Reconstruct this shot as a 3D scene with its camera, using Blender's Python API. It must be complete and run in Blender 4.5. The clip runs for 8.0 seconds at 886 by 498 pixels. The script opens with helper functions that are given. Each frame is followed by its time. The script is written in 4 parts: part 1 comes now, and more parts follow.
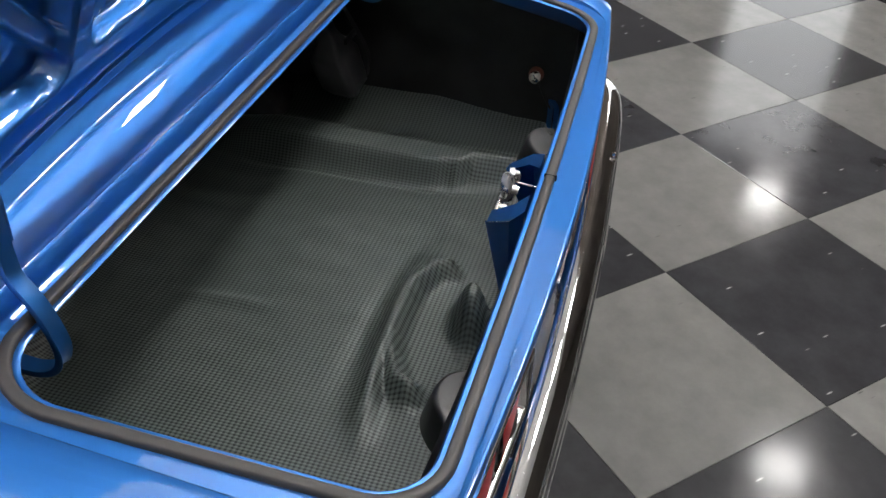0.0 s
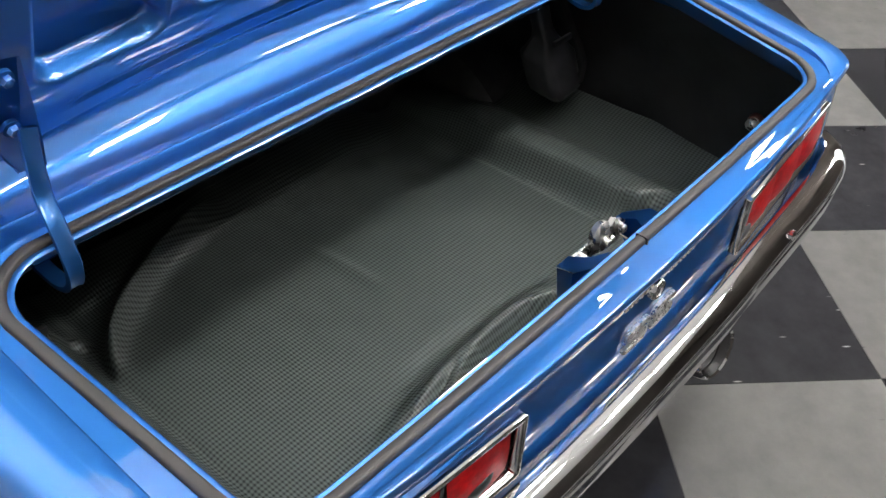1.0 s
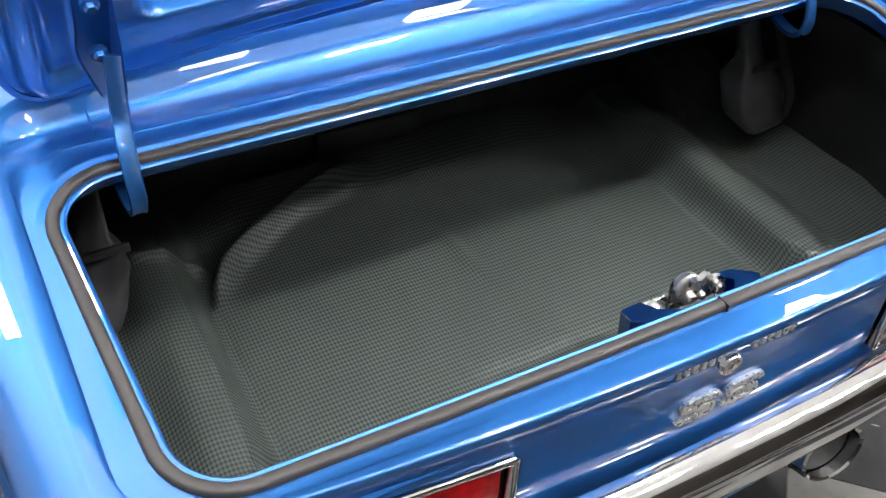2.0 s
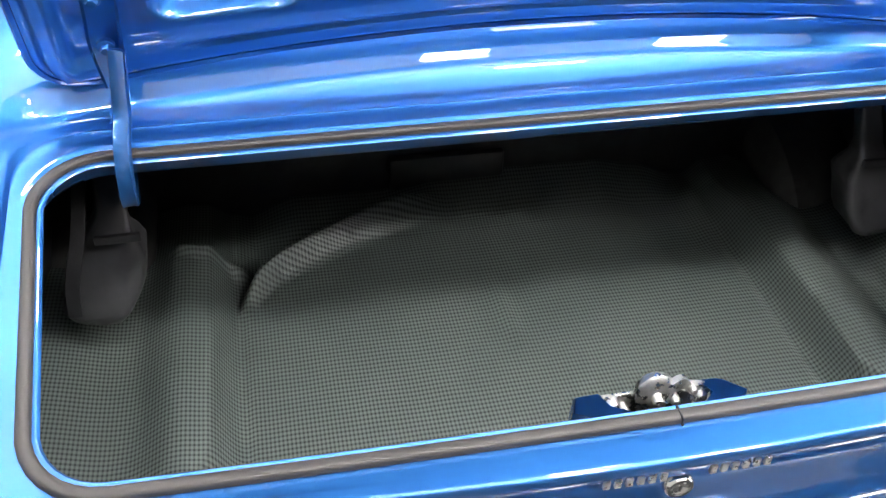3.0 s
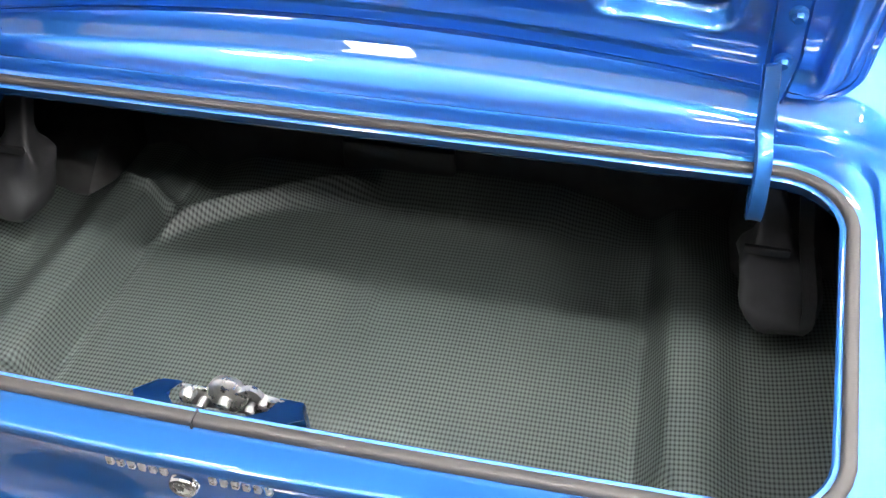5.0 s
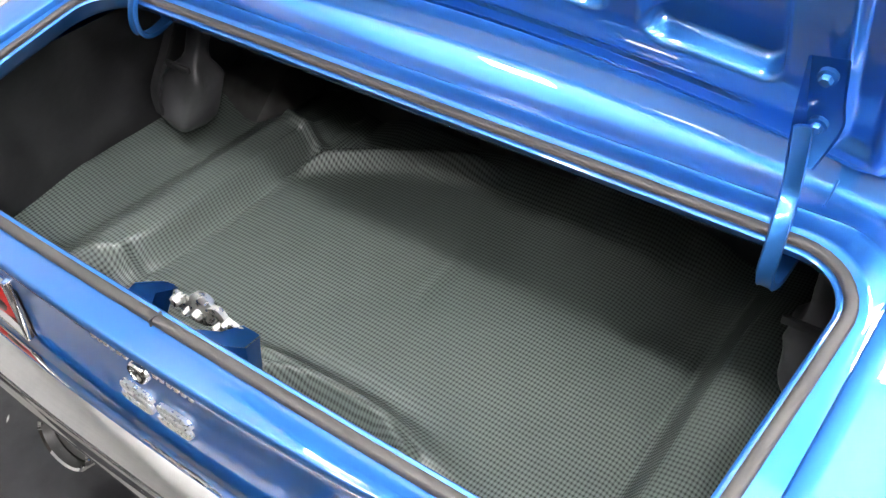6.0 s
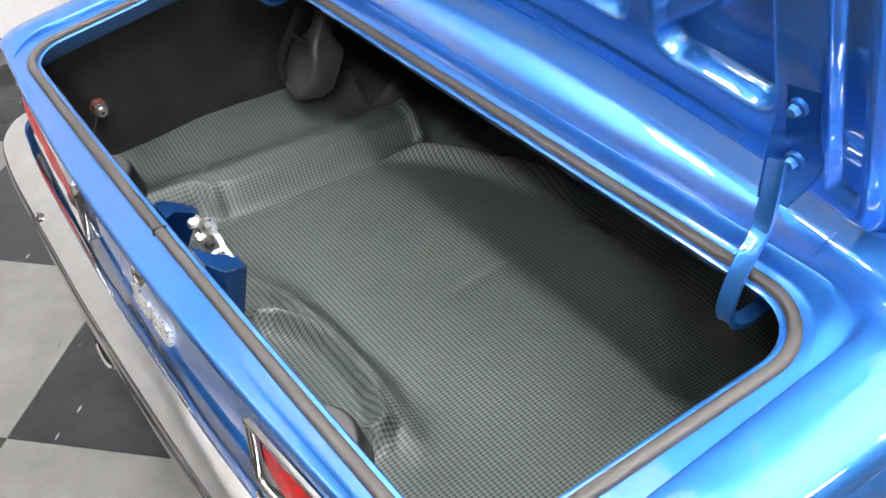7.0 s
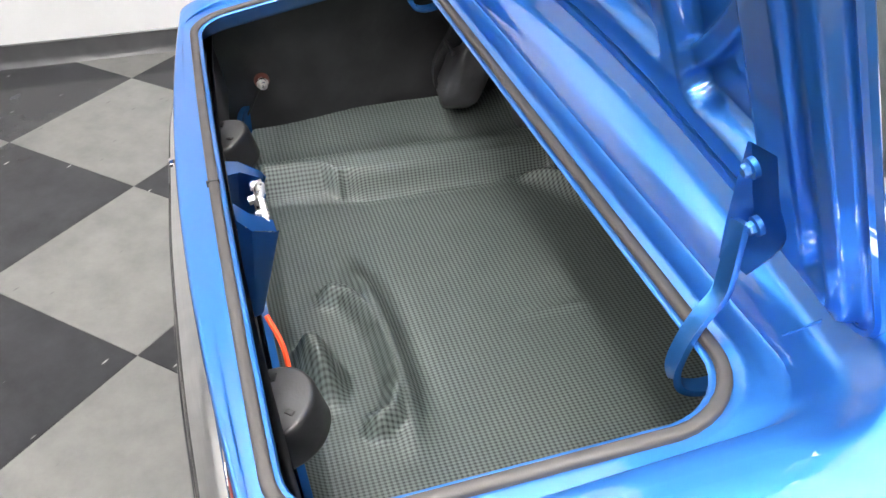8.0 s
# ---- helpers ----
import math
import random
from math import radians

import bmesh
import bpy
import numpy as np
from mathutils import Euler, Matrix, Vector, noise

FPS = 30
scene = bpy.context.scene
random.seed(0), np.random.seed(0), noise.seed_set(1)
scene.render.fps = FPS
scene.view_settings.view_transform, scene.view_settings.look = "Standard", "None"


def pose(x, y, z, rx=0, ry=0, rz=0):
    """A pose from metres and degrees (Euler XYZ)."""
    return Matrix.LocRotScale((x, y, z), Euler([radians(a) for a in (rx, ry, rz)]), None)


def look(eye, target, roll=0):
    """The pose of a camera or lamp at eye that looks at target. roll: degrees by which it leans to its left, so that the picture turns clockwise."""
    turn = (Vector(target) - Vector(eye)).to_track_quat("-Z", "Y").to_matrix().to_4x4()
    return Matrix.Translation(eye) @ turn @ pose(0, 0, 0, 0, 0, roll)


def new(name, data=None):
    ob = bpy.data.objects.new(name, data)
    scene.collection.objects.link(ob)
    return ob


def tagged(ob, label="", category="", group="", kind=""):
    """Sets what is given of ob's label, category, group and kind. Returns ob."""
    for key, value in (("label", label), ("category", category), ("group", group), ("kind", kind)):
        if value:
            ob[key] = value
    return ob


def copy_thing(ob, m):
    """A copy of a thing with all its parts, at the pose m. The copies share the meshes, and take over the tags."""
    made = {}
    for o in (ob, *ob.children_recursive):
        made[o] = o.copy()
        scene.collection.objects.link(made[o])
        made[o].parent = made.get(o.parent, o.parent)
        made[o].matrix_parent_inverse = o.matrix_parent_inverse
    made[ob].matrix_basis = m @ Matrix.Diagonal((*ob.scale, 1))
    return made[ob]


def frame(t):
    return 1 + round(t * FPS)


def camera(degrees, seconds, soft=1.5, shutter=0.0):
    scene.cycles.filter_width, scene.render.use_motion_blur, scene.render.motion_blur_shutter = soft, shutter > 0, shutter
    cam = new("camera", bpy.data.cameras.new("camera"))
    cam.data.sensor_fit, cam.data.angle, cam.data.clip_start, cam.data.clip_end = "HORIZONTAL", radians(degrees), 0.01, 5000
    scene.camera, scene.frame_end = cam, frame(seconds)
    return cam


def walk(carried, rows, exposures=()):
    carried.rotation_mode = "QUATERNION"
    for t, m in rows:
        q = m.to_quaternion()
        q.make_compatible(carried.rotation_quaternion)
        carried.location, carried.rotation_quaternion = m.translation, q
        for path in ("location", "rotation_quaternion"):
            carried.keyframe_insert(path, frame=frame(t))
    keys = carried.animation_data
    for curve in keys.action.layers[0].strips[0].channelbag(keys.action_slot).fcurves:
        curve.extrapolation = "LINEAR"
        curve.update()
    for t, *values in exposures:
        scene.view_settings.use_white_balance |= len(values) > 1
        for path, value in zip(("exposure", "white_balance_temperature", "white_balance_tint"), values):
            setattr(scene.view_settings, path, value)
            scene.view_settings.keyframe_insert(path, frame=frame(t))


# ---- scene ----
cam = camera(52.6, 8.0)
PATH = [
    (0, (-1.174, -0.1, 1.644), (0.376, 0.272, 0.436), 2.6),
    (0.5, (-1.059, -0.256, 1.646), (0.373, 0.431, 0.431), 2.4),
    (1, (-0.925, -0.384, 1.665), (0.276, 0.593, 0.399), 2.7),
    (1.5, (-0.798, -0.458, 1.65), (0.184, 0.729, 0.374), 2.5),
    (2, (-0.673, -0.494, 1.649), (0.064, 0.823, 0.337), 2.2),
    (3.3, (-0.273, -0.538, 1.624), (0.005, 0.993, 0.368), 1.9),
    (3.5, (-0.193, -0.539, 1.628), (0.063, 0.993, 0.368), 1.9),
    (4, (0.002, -0.532, 1.649), (0.17, 0.98, 0.35), 2.3),
    (4.5, (0.209, -0.543, 1.655), (0.159, 0.973, 0.352), 0.7),
    (4.7, (0.283, -0.536, 1.646), (0.119, 0.98, 0.352), 0.1),
    (6, (0.742, -0.386, 1.673), (-0.167, 0.819, 0.361), -1.6),
    (6.5, (0.876, -0.341, 1.65), (-0.223, 0.75, 0.383), -0.7),
    (7, (1.001, -0.246, 1.637), (-0.259, 0.683, 0.392), -0.2),
    (7.5, (1.111, -0.122, 1.63), (-0.304, 0.578, 0.403), 0.0),
    (8, (1.19, 0.03, 1.624), (-0.356, 0.48, 0.438), 0.2),
]
EXPOSURE = [(0, -1.25), (1, -0.85), (2, -0.45), (3.5, 0.1), (4.5, 0.25), (6, 0.2), (7, 0.2), (8, 0.2)]
walk(cam, [(t, look(eye, target, roll)) for t, eye, target, roll in PATH], EXPOSURE)

# ---------------------------------------------------------------- light
world = bpy.data.worlds.new("world")
scene.world = world
world.use_nodes = True
world.node_tree.nodes["Background"].inputs[0].default_value = (0.75, 0.8, 0.88, 1)
world.node_tree.nodes["Background"].inputs[1].default_value = 0.35

CEIL = 6.2          # height of the showroom ceiling
HANG = 3.3          # height of the hanging lights
WEST, EAST, SOUTH, NORTH = -2.66, 7.6, -6.5, 9.0


# ---------------------------------------------------------------- materials
def mat(name, color, rough=0.5, metal=0.0, **extra):
    m = bpy.data.materials.new(name)
    m.use_nodes = True
    b = m.node_tree.nodes["Principled BSDF"]
    b.inputs["Base Color"].default_value = (*color, 1)
    b.inputs["Roughness"].default_value = rough
    b.inputs["Metallic"].default_value = metal
    for key, value in extra.items():
        b.inputs[key.replace("_", " ")].default_value = value
    return m


def node(m, kind, **values):
    n = m.node_tree.nodes.new(kind)
    for key, value in values.items():
        if key in n.inputs:
            n.inputs[key].default_value = value
    return n


def link(m, a, out, b, inp):
    m.node_tree.links.new(a.outputs[out], b.inputs[inp])


def shader(m):
    return m.node_tree.nodes["Principled BSDF"]


def mixcolor(m, fac, a, b):
    n = m.node_tree.nodes.new("ShaderNodeMix")
    n.data_type = "RGBA"
    n.inputs[6].default_value, n.inputs[7].default_value = (*a, 1), (*b, 1)
    if fac is not None:
        m.node_tree.links.new(fac, n.inputs[0])
    return n


def ramp(m, src, lo, hi):
    n = m.node_tree.nodes.new("ShaderNodeMapRange")
    n.inputs[1].default_value, n.inputs[2].default_value = lo, hi
    m.node_tree.links.new(src, n.inputs[0])
    return n.outputs[0]


def vary(m, a, b, scale=8.0, detail=5.0, lo=0.35, hi=0.65, bump=0.0, bump_scale=200.0, rough=None):
    """Two-scale colour variation, an optional fine bump and an optional roughness range."""
    tc = m.node_tree.nodes.new("ShaderNodeTexCoord")
    n = node(m, "ShaderNodeTexNoise", Scale=scale, Detail=detail)
    link(m, tc, "Object", n, "Vector")
    f = ramp(m, n.outputs["Fac"], lo, hi)
    mx = mixcolor(m, f, a, b)
    m.node_tree.links.new(mx.outputs[2], shader(m).inputs["Base Color"])
    if rough:
        r = m.node_tree.nodes.new("ShaderNodeMapRange")
        r.inputs[3].default_value, r.inputs[4].default_value = rough
        m.node_tree.links.new(f, r.inputs[0])
        m.node_tree.links.new(r.outputs[0], shader(m).inputs["Roughness"])
    if bump:
        n2 = node(m, "ShaderNodeTexNoise", Scale=bump_scale, Detail=3.0)
        link(m, tc, "Object", n2, "Vector")
        bp = node(m, "ShaderNodeBump", Strength=bump, Distance=0.002)
        link(m, n2, "Fac", bp, "Height")
        link(m, bp, "Normal", shader(m), "Normal")
    return m


def blue_paint():
    """Blue base coat with fine metal flake under a smooth clear coat."""
    m = mat("blue_metallic_paint", (0.034, 0.174, 0.50), 0.5, 0.92, Coat_Weight=1.0, Coat_Roughness=0.012, Coat_IOR=1.8)
    vary(m, (0.033, 0.170, 0.49), (0.035, 0.178, 0.51), scale=3.0, detail=4.0, lo=0.3, hi=0.7, rough=(0.48, 0.53))
    shader(m).inputs["Specular Tint"].default_value = (0.25, 0.5, 1.0, 1)
    return m


def weave():
    """Grey-green checked trunk mat: two sets of pale threads with dark holes between, worn in places."""
    m = mat("checked_mat_cloth", (0.2, 0.22, 0.2), 0.46, 0.0)
    tc = m.node_tree.nodes.new("ShaderNodeTexCoord")
    sep = m.node_tree.nodes.new("ShaderNodeSeparateXYZ")
    link(m, tc, "UV", sep, 0)
    waves = []
    for axis, period in ((0, 0.0064), (1, 0.0090)):
        mul = node(m, "ShaderNodeMath")
        mul.operation = "MULTIPLY"
        mul.inputs[1].default_value = 2 * math.pi / period
        m.node_tree.links.new(sep.outputs[axis], mul.inputs[0])
        sn = node(m, "ShaderNodeMath")
        sn.operation = "SINE"
        m.node_tree.links.new(mul.outputs[0], sn.inputs[0])
        waves.append(ramp(m, sn.outputs[0], -0.7, 0.4))
    add = node(m, "ShaderNodeMath")
    add.operation = "ADD"
    m.node_tree.links.new(waves[0], add.inputs[0])
    m.node_tree.links.new(waves[1], add.inputs[1])
    half = node(m, "ShaderNodeMath")
    half.operation = "MULTIPLY"
    half.inputs[1].default_value = 0.5
    m.node_tree.links.new(add.outputs[0], half.inputs[0])
    big = node(m, "ShaderNodeTexNoise", Scale=5.0, Detail=4.0)
    link(m, tc, "Object", big, "Vector")
    light = mixcolor(m, ramp(m, big.outputs["Fac"], 0.3, 0.7), (0.074, 0.092, 0.086), (0.100, 0.118, 0.110))
    mx = mixcolor(m, half.outputs[0], (0.004, 0.006, 0.0055), (0.4, 0.4, 0.4))
    m.node_tree.links.new(light.outputs[2], mx.inputs[7])
    m.node_tree.links.new(mx.outputs[2], shader(m).inputs["Base Color"])
    rr = m.node_tree.nodes.new("ShaderNodeMapRange")
    rr.inputs[3].default_value, rr.inputs[4].default_value = 0.75, 0.29
    m.node_tree.links.new(half.outputs[0], rr.inputs[0])
    m.node_tree.links.new(rr.outputs[0], shader(m).inputs["Roughness"])
    bp = node(m, "ShaderNodeBump", Strength=0.4, Distance=0.001)
    m.node_tree.links.new(half.outputs[0], bp.inputs["Height"])
    link(m, bp, "Normal", shader(m), "Normal")
    return m


def tile_mat(name, a, b, fleck, amount):
    """Vinyl floor tile: mottled colour, thin pale flecks, scuffed gloss, a slight tone of its own on each tile."""
    m = mat(name, a, 0.2, 0.0, Specular_IOR_Level=0.17)
    tc = m.node_tree.nodes.new("ShaderNodeTexCoord")
    info = m.node_tree.nodes.new("ShaderNodeObjectInfo")
    off = m.node_tree.nodes.new("ShaderNodeVectorMath")
    off.operation = "MULTIPLY_ADD"
    link(m, info, "Random", off, 0)
    off.inputs[1].default_value = (37.0, 91.0, 13.0)
    link(m, tc, "Object", off, 2)
    n = node(m, "ShaderNodeTexNoise", Scale=9.0, Detail=7.0, Roughness=0.65)
    m.node_tree.links.new(off.outputs[0], n.inputs["Vector"])
    mx = mixcolor(m, ramp(m, n.outputs["Fac"], 0.3, 0.7), a, b)
    mapping = m.node_tree.nodes.new("ShaderNodeMapping")
    mapping.inputs["Scale"].default_value = (1.0, 0.22, 1.0)
    mapping.inputs["Rotation"].default_value = (0, 0, 0.5)
    m.node_tree.links.new(off.outputs[0], mapping.inputs["Vector"])
    v = node(m, "ShaderNodeTexVoronoi", Scale=46.0)
    link(m, mapping, "Vector", v, "Vector")
    spots = ramp(m, v.outputs["Distance"], 0.15, 0.05)
    pick = ramp(m, node_sep(m, v.outputs["Color"]), amount, amount - 0.02)
    both = node(m, "ShaderNodeMath")
    both.operation = "MULTIPLY"
    m.node_tree.links.new(spots, both.inputs[0])
    m.node_tree.links.new(pick, both.inputs[1])
    mx2 = mixcolor(m, both.outputs[0], a, fleck)
    m.node_tree.links.new(mx.outputs[2], mx2.inputs[6])
    tone = m.node_tree.nodes.new("ShaderNodeHueSaturation")
    r = m.node_tree.nodes.new("ShaderNodeMapRange")
    r.inputs[3].default_value, r.inputs[4].default_value = 0.92, 1.08
    link(m, info, "Random", r, 0)
    m.node_tree.links.new(r.outputs[0], tone.inputs["Value"])
    m.node_tree.links.new(mx2.outputs[2], tone.inputs["Color"])
    m.node_tree.links.new(tone.outputs[0], shader(m).inputs["Base Color"])
    rr = m.node_tree.nodes.new("ShaderNodeMapRange")
    rr.inputs[3].default_value, rr.inputs[4].default_value = 0.09, 0.17
    m.node_tree.links.new(n.outputs["Fac"], rr.inputs[0])
    m.node_tree.links.new(rr.outputs[0], shader(m).inputs["Roughness"])
    return m


def node_sep(m, color):
    s = m.node_tree.nodes.new("ShaderNodeSeparateColor")
    m.node_tree.links.new(color, s.inputs[0])
    return s.outputs[0]


def glow(name, color, strength):
    m = mat(name, (0.8, 0.8, 0.8), 0.5)
    shader(m).inputs["Emission Color"].default_value = (*color, 1)
    shader(m).inputs["Emission Strength"].default_value = strength
    return m


PAINT = blue_paint()
CLOTH = weave()
RUBBER = vary(mat("weatherstrip_rubber", (0.05, 0.045, 0.042), 0.55), (0.030, 0.027, 0.0255), (0.034, 0.0305, 0.029), scale=30.0, rough=(0.55, 0.62))
CHROME = vary(mat("chrome_plating", (0.58, 0.575, 0.57), 0.05, 1.0), (0.64, 0.635, 0.63), (0.72, 0.715, 0.71), scale=20.0, rough=(0.03, 0.07))
BADGE = vary(mat("badge_chrome", (0.8, 0.8, 0.8), 0.25, 0.9), (0.82, 0.82, 0.81), (0.95, 0.95, 0.94), scale=160.0, rough=(0.22, 0.4), bump=0.3, bump_scale=200.0)
ZINC = vary(mat("zinc_plated_steel", (0.62, 0.62, 0.6), 0.28, 0.9), (0.5, 0.5, 0.48), (0.75, 0.74, 0.72), scale=90.0, rough=(0.2, 0.4), bump=0.1)
BLACK = vary(mat("black_trunk_paint", (0.012, 0.012, 0.013), 0.55), (0.009, 0.009, 0.010), (0.022, 0.022, 0.024), scale=25.0, bump=0.2, bump_scale=300.0)
VINYL = vary(mat("black_plastic_sheet", (0.015, 0.015, 0.016), 0.38), (0.009, 0.009, 0.010), (0.020, 0.020, 0.0215), scale=12.0, bump=0.3, bump_scale=60.0)
FELT = vary(mat("black_felt", (0.012, 0.012, 0.012), 0.95), (0.010, 0.0105, 0.010), (0.020, 0.021, 0.020), scale=30.0, bump=0.3, bump_scale=500.0)
CANCAP = vary(mat("satin_grey_cap", (0.05, 0.05, 0.052), 0.5), (0.022, 0.022, 0.023), (0.036, 0.036, 0.038), scale=25.0, rough=(0.42, 0.6), bump=0.1)
POUCH = vary(mat("grey_sheet_plastic", (0.09, 0.09, 0.095), 0.4), (0.022, 0.022, 0.024), (0.050, 0.050, 0.053), scale=14.0, rough=(0.32, 0.5), bump=0.3, bump_scale=45.0)
RED_LENS = vary(mat("red_lamp_lens", (0.5, 0.006, 0.008), 0.3, 0.0, Specular_IOR_Level=0.12), (0.32, 0.002, 0.004), (0.52, 0.004, 0.007), scale=80.0)
SOCKET = vary(mat("red_brown_plastic", (0.16, 0.05, 0.035), 0.45), (0.12, 0.035, 0.025), (0.20, 0.065, 0.045), scale=40.0)
WIRE = mat("orange_wire", (0.75, 0.07, 0.02), 0.4)
LIGHT_TILE = tile_mat("light_grey_vinyl_tile", (0.100, 0.100, 0.096), (0.134, 0.131, 0.126), (0.063, 0.061, 0.060), 0.16)
DARK_TILE = tile_mat("charcoal_vinyl_tile", (0.016, 0.016, 0.0178), (0.027, 0.027, 0.030), (0.32, 0.32, 0.31), 0.22)
GROUT = vary(mat("floor_base", (0.12, 0.12, 0.12), 0.5), (0.09, 0.09, 0.09), (0.15, 0.15, 0.15), scale=6.0)
DARKWALL = vary(mat("taupe_wall_paint", (0.2, 0.18, 0.16), 0.7), (0.036, 0.030, 0.026), (0.052, 0.044, 0.038), scale=2.0)
BROWNWALL = vary(mat("brown_wall_paint", (0.08, 0.07, 0.06), 0.7), (0.070, 0.058, 0.050), (0.092, 0.078, 0.068), scale=2.0)
WALLPAINT = vary(mat("white_wall_paint", (0.78, 0.78, 0.77), 0.6), (0.57, 0.57, 0.568), (0.61, 0.61, 0.608), scale=3.0, bump=0.1, bump_scale=150.0)
CEILPAINT = vary(mat("white_ceiling_tile", (0.8, 0.8, 0.79), 0.8), (0.78, 0.78, 0.77), (0.84, 0.84, 0.83), scale=4.0, bump=0.2, bump_scale=120.0)
BASEBOARD = vary(mat("black_cove_base", (0.025, 0.025, 0.026), 0.4), (0.02, 0.02, 0.021), (0.04, 0.04, 0.042), scale=9.0, rough=(0.3, 0.5))
GLASS = mat("rear_window_glass", (0.42, 0.60, 0.62), 0.02, 0.0, Transmission_Weight=1.0, IOR=1.45)
LAMP = glow("lamp_diffuser", (1.0, 0.975, 0.955), 200.0)
DIM_LAMP = glow("dim_lamp_diffuser", (1.0, 0.975, 0.955), 45.0)
DAYPANE = glow("frosted_daylight_pane", (0.95, 0.98, 1.0), 7.0)
# upward glow added to brighten the ceiling and its reflection in the paint
CEILING_FILL = glow("ceiling_fill_glow", (1.0, 0.975, 0.955), 430.0)
FRAMEWHITE = mat("white_lamp_frame", (0.8, 0.8, 0.8), 0.4)
TYRE = vary(mat("tyre_rubber", (0.02, 0.02, 0.02), 0.7), (0.015, 0.015, 0.015), (0.03, 0.03, 0.03), scale=30.0)


# ---------------------------------------------------------------- mesh helpers
def part(name, bm, material, parent=None, label="", sharp=40.0):
    me = bpy.data.meshes.new(name)
    bmesh.ops.recalc_face_normals(bm, faces=bm.faces)
    bm.to_mesh(me)
    bm.free()
    me.materials.append(material)
    me.polygons.foreach_set("use_smooth", [True] * len(me.polygons))
    me.set_sharp_from_angle(angle=radians(sharp))
    ob = new(name, me)
    if parent:
        ob.parent = parent
    if label:
        tagged(ob, label)
    return ob


def grid(bm, rows, closed=False, closed_rows=False):
    """Joins rows of points into a sheet of quads; returns the rows of vertices."""
    vs = [[bm.verts.new(p) for p in row] for row in rows]
    n = len(vs)
    for i in range(n if closed_rows else n - 1):
        a, b = vs[i], vs[(i + 1) % n]
        m = len(a)
        for j in range(m if closed else m - 1):
            k = (j + 1) % m
            bm.faces.new((a[j], a[k], b[k], b[j]))
    return vs


def box(bm, lo, hi, bevel=0.0, m=None):
    r = bmesh.ops.create_cube(bm, size=1.0)
    c = [(a + b) / 2 for a, b in zip(lo, hi)]
    s = [b - a for a, b in zip(lo, hi)]
    for v in r["verts"]:
        v.co = Vector((v.co.x * s[0] + c[0], v.co.y * s[1] + c[1], v.co.z * s[2] + c[2]))
    vs = r["verts"]
    if bevel:
        es = list({e for v in vs for e in v.link_edges})
        out = bmesh.ops.bevel(bm, geom=es, offset=bevel, segments=2, affect="EDGES", profile=0.5)
        vs = list({v for f in out["faces"] for v in f.verts} | {v for v in vs if v.is_valid})
    if m:
        bmesh.ops.transform(bm, matrix=m, verts=vs)
    return vs


def rod(bm, a, b, r0, r1=None, seg=20, caps=True):
    """A round bar from a to b."""
    a, b = Vector(a), Vector(b)
    d = b - a
    m = Matrix.Translation((a + b) / 2) @ d.to_track_quat("Z", "Y").to_matrix().to_4x4()
    return bmesh.ops.create_cone(bm, cap_ends=caps, segments=seg, radius1=r0, radius2=r0 if r1 is None else r1, depth=d.length, matrix=m)["verts"]


def lathe(bm, profile, m, seg=28):
    """Turns (radius, height) pairs round the local z axis."""
    rows = [[m @ Vector((r * math.cos(2 * math.pi * i / seg), r * math.sin(2 * math.pi * i / seg), h)) for i in range(seg)] for r, h in profile]
    vs = grid(bm, rows, closed=True)
    for row in (vs[0], vs[-1]):
        bm.faces.new(row)


def sweep(bm, path, section, ups=None, closed=False, caps=True):
    """Sweeps a closed section (side, up) along a path; up is the given direction made square to the path."""
    path = [Vector(p) for p in path]
    n = len(path)
    rows = []
    for i, p in enumerate(path):
        a = path[(i - 1) % n] if closed or i else path[0]
        b = path[(i + 1) % n] if closed or i < n - 1 else path[-1]
        t = (b - a).normalized()
        up = Vector(ups[i] if ups else (0, 0, 1))
        up = (up - t * up.dot(t)).normalized()
        side = t.cross(up)
        rows.append([p + side * s + up * u for s, u in section])
    vs = grid(bm, rows, closed=True, closed_rows=closed)
    if caps and not closed:
        bm.faces.new(vs[0])
        bm.faces.new(vs[-1])


def smooth(e0, e1, x):
    t = min(1.0, max(0.0, (x - e0) / (e1 - e0)))
    return t * t * (3 - 2 * t)


def curve(points, n):
    """A smooth curve through points, n steps a span."""
    pts = [Vector(p) for p in points]
    out = []
    for i in range(len(pts) - 1):
        p0, p1, p2, p3 = pts[max(i - 1, 0)], pts[i], pts[i + 1], pts[min(i + 2, len(pts) - 1)]
        for k in range(n):
            t = k / n
            out.append(0.5 * ((2 * p1) + (p2 - p0) * t + (2 * p0 - 5 * p1 + 4 * p2 - p3) * t * t + (3 * p1 - p0 - 3 * p2 + p3) * t ** 3))
    out.append(pts[-1])
    return out


# ---------------------------------------------------------------- the room
def slab(name, lo, hi, material, label, category="wall"):
    bm = bmesh.new()
    box(bm, lo, hi)
    return tagged(part(name, bm, material), label, category, kind="structure")


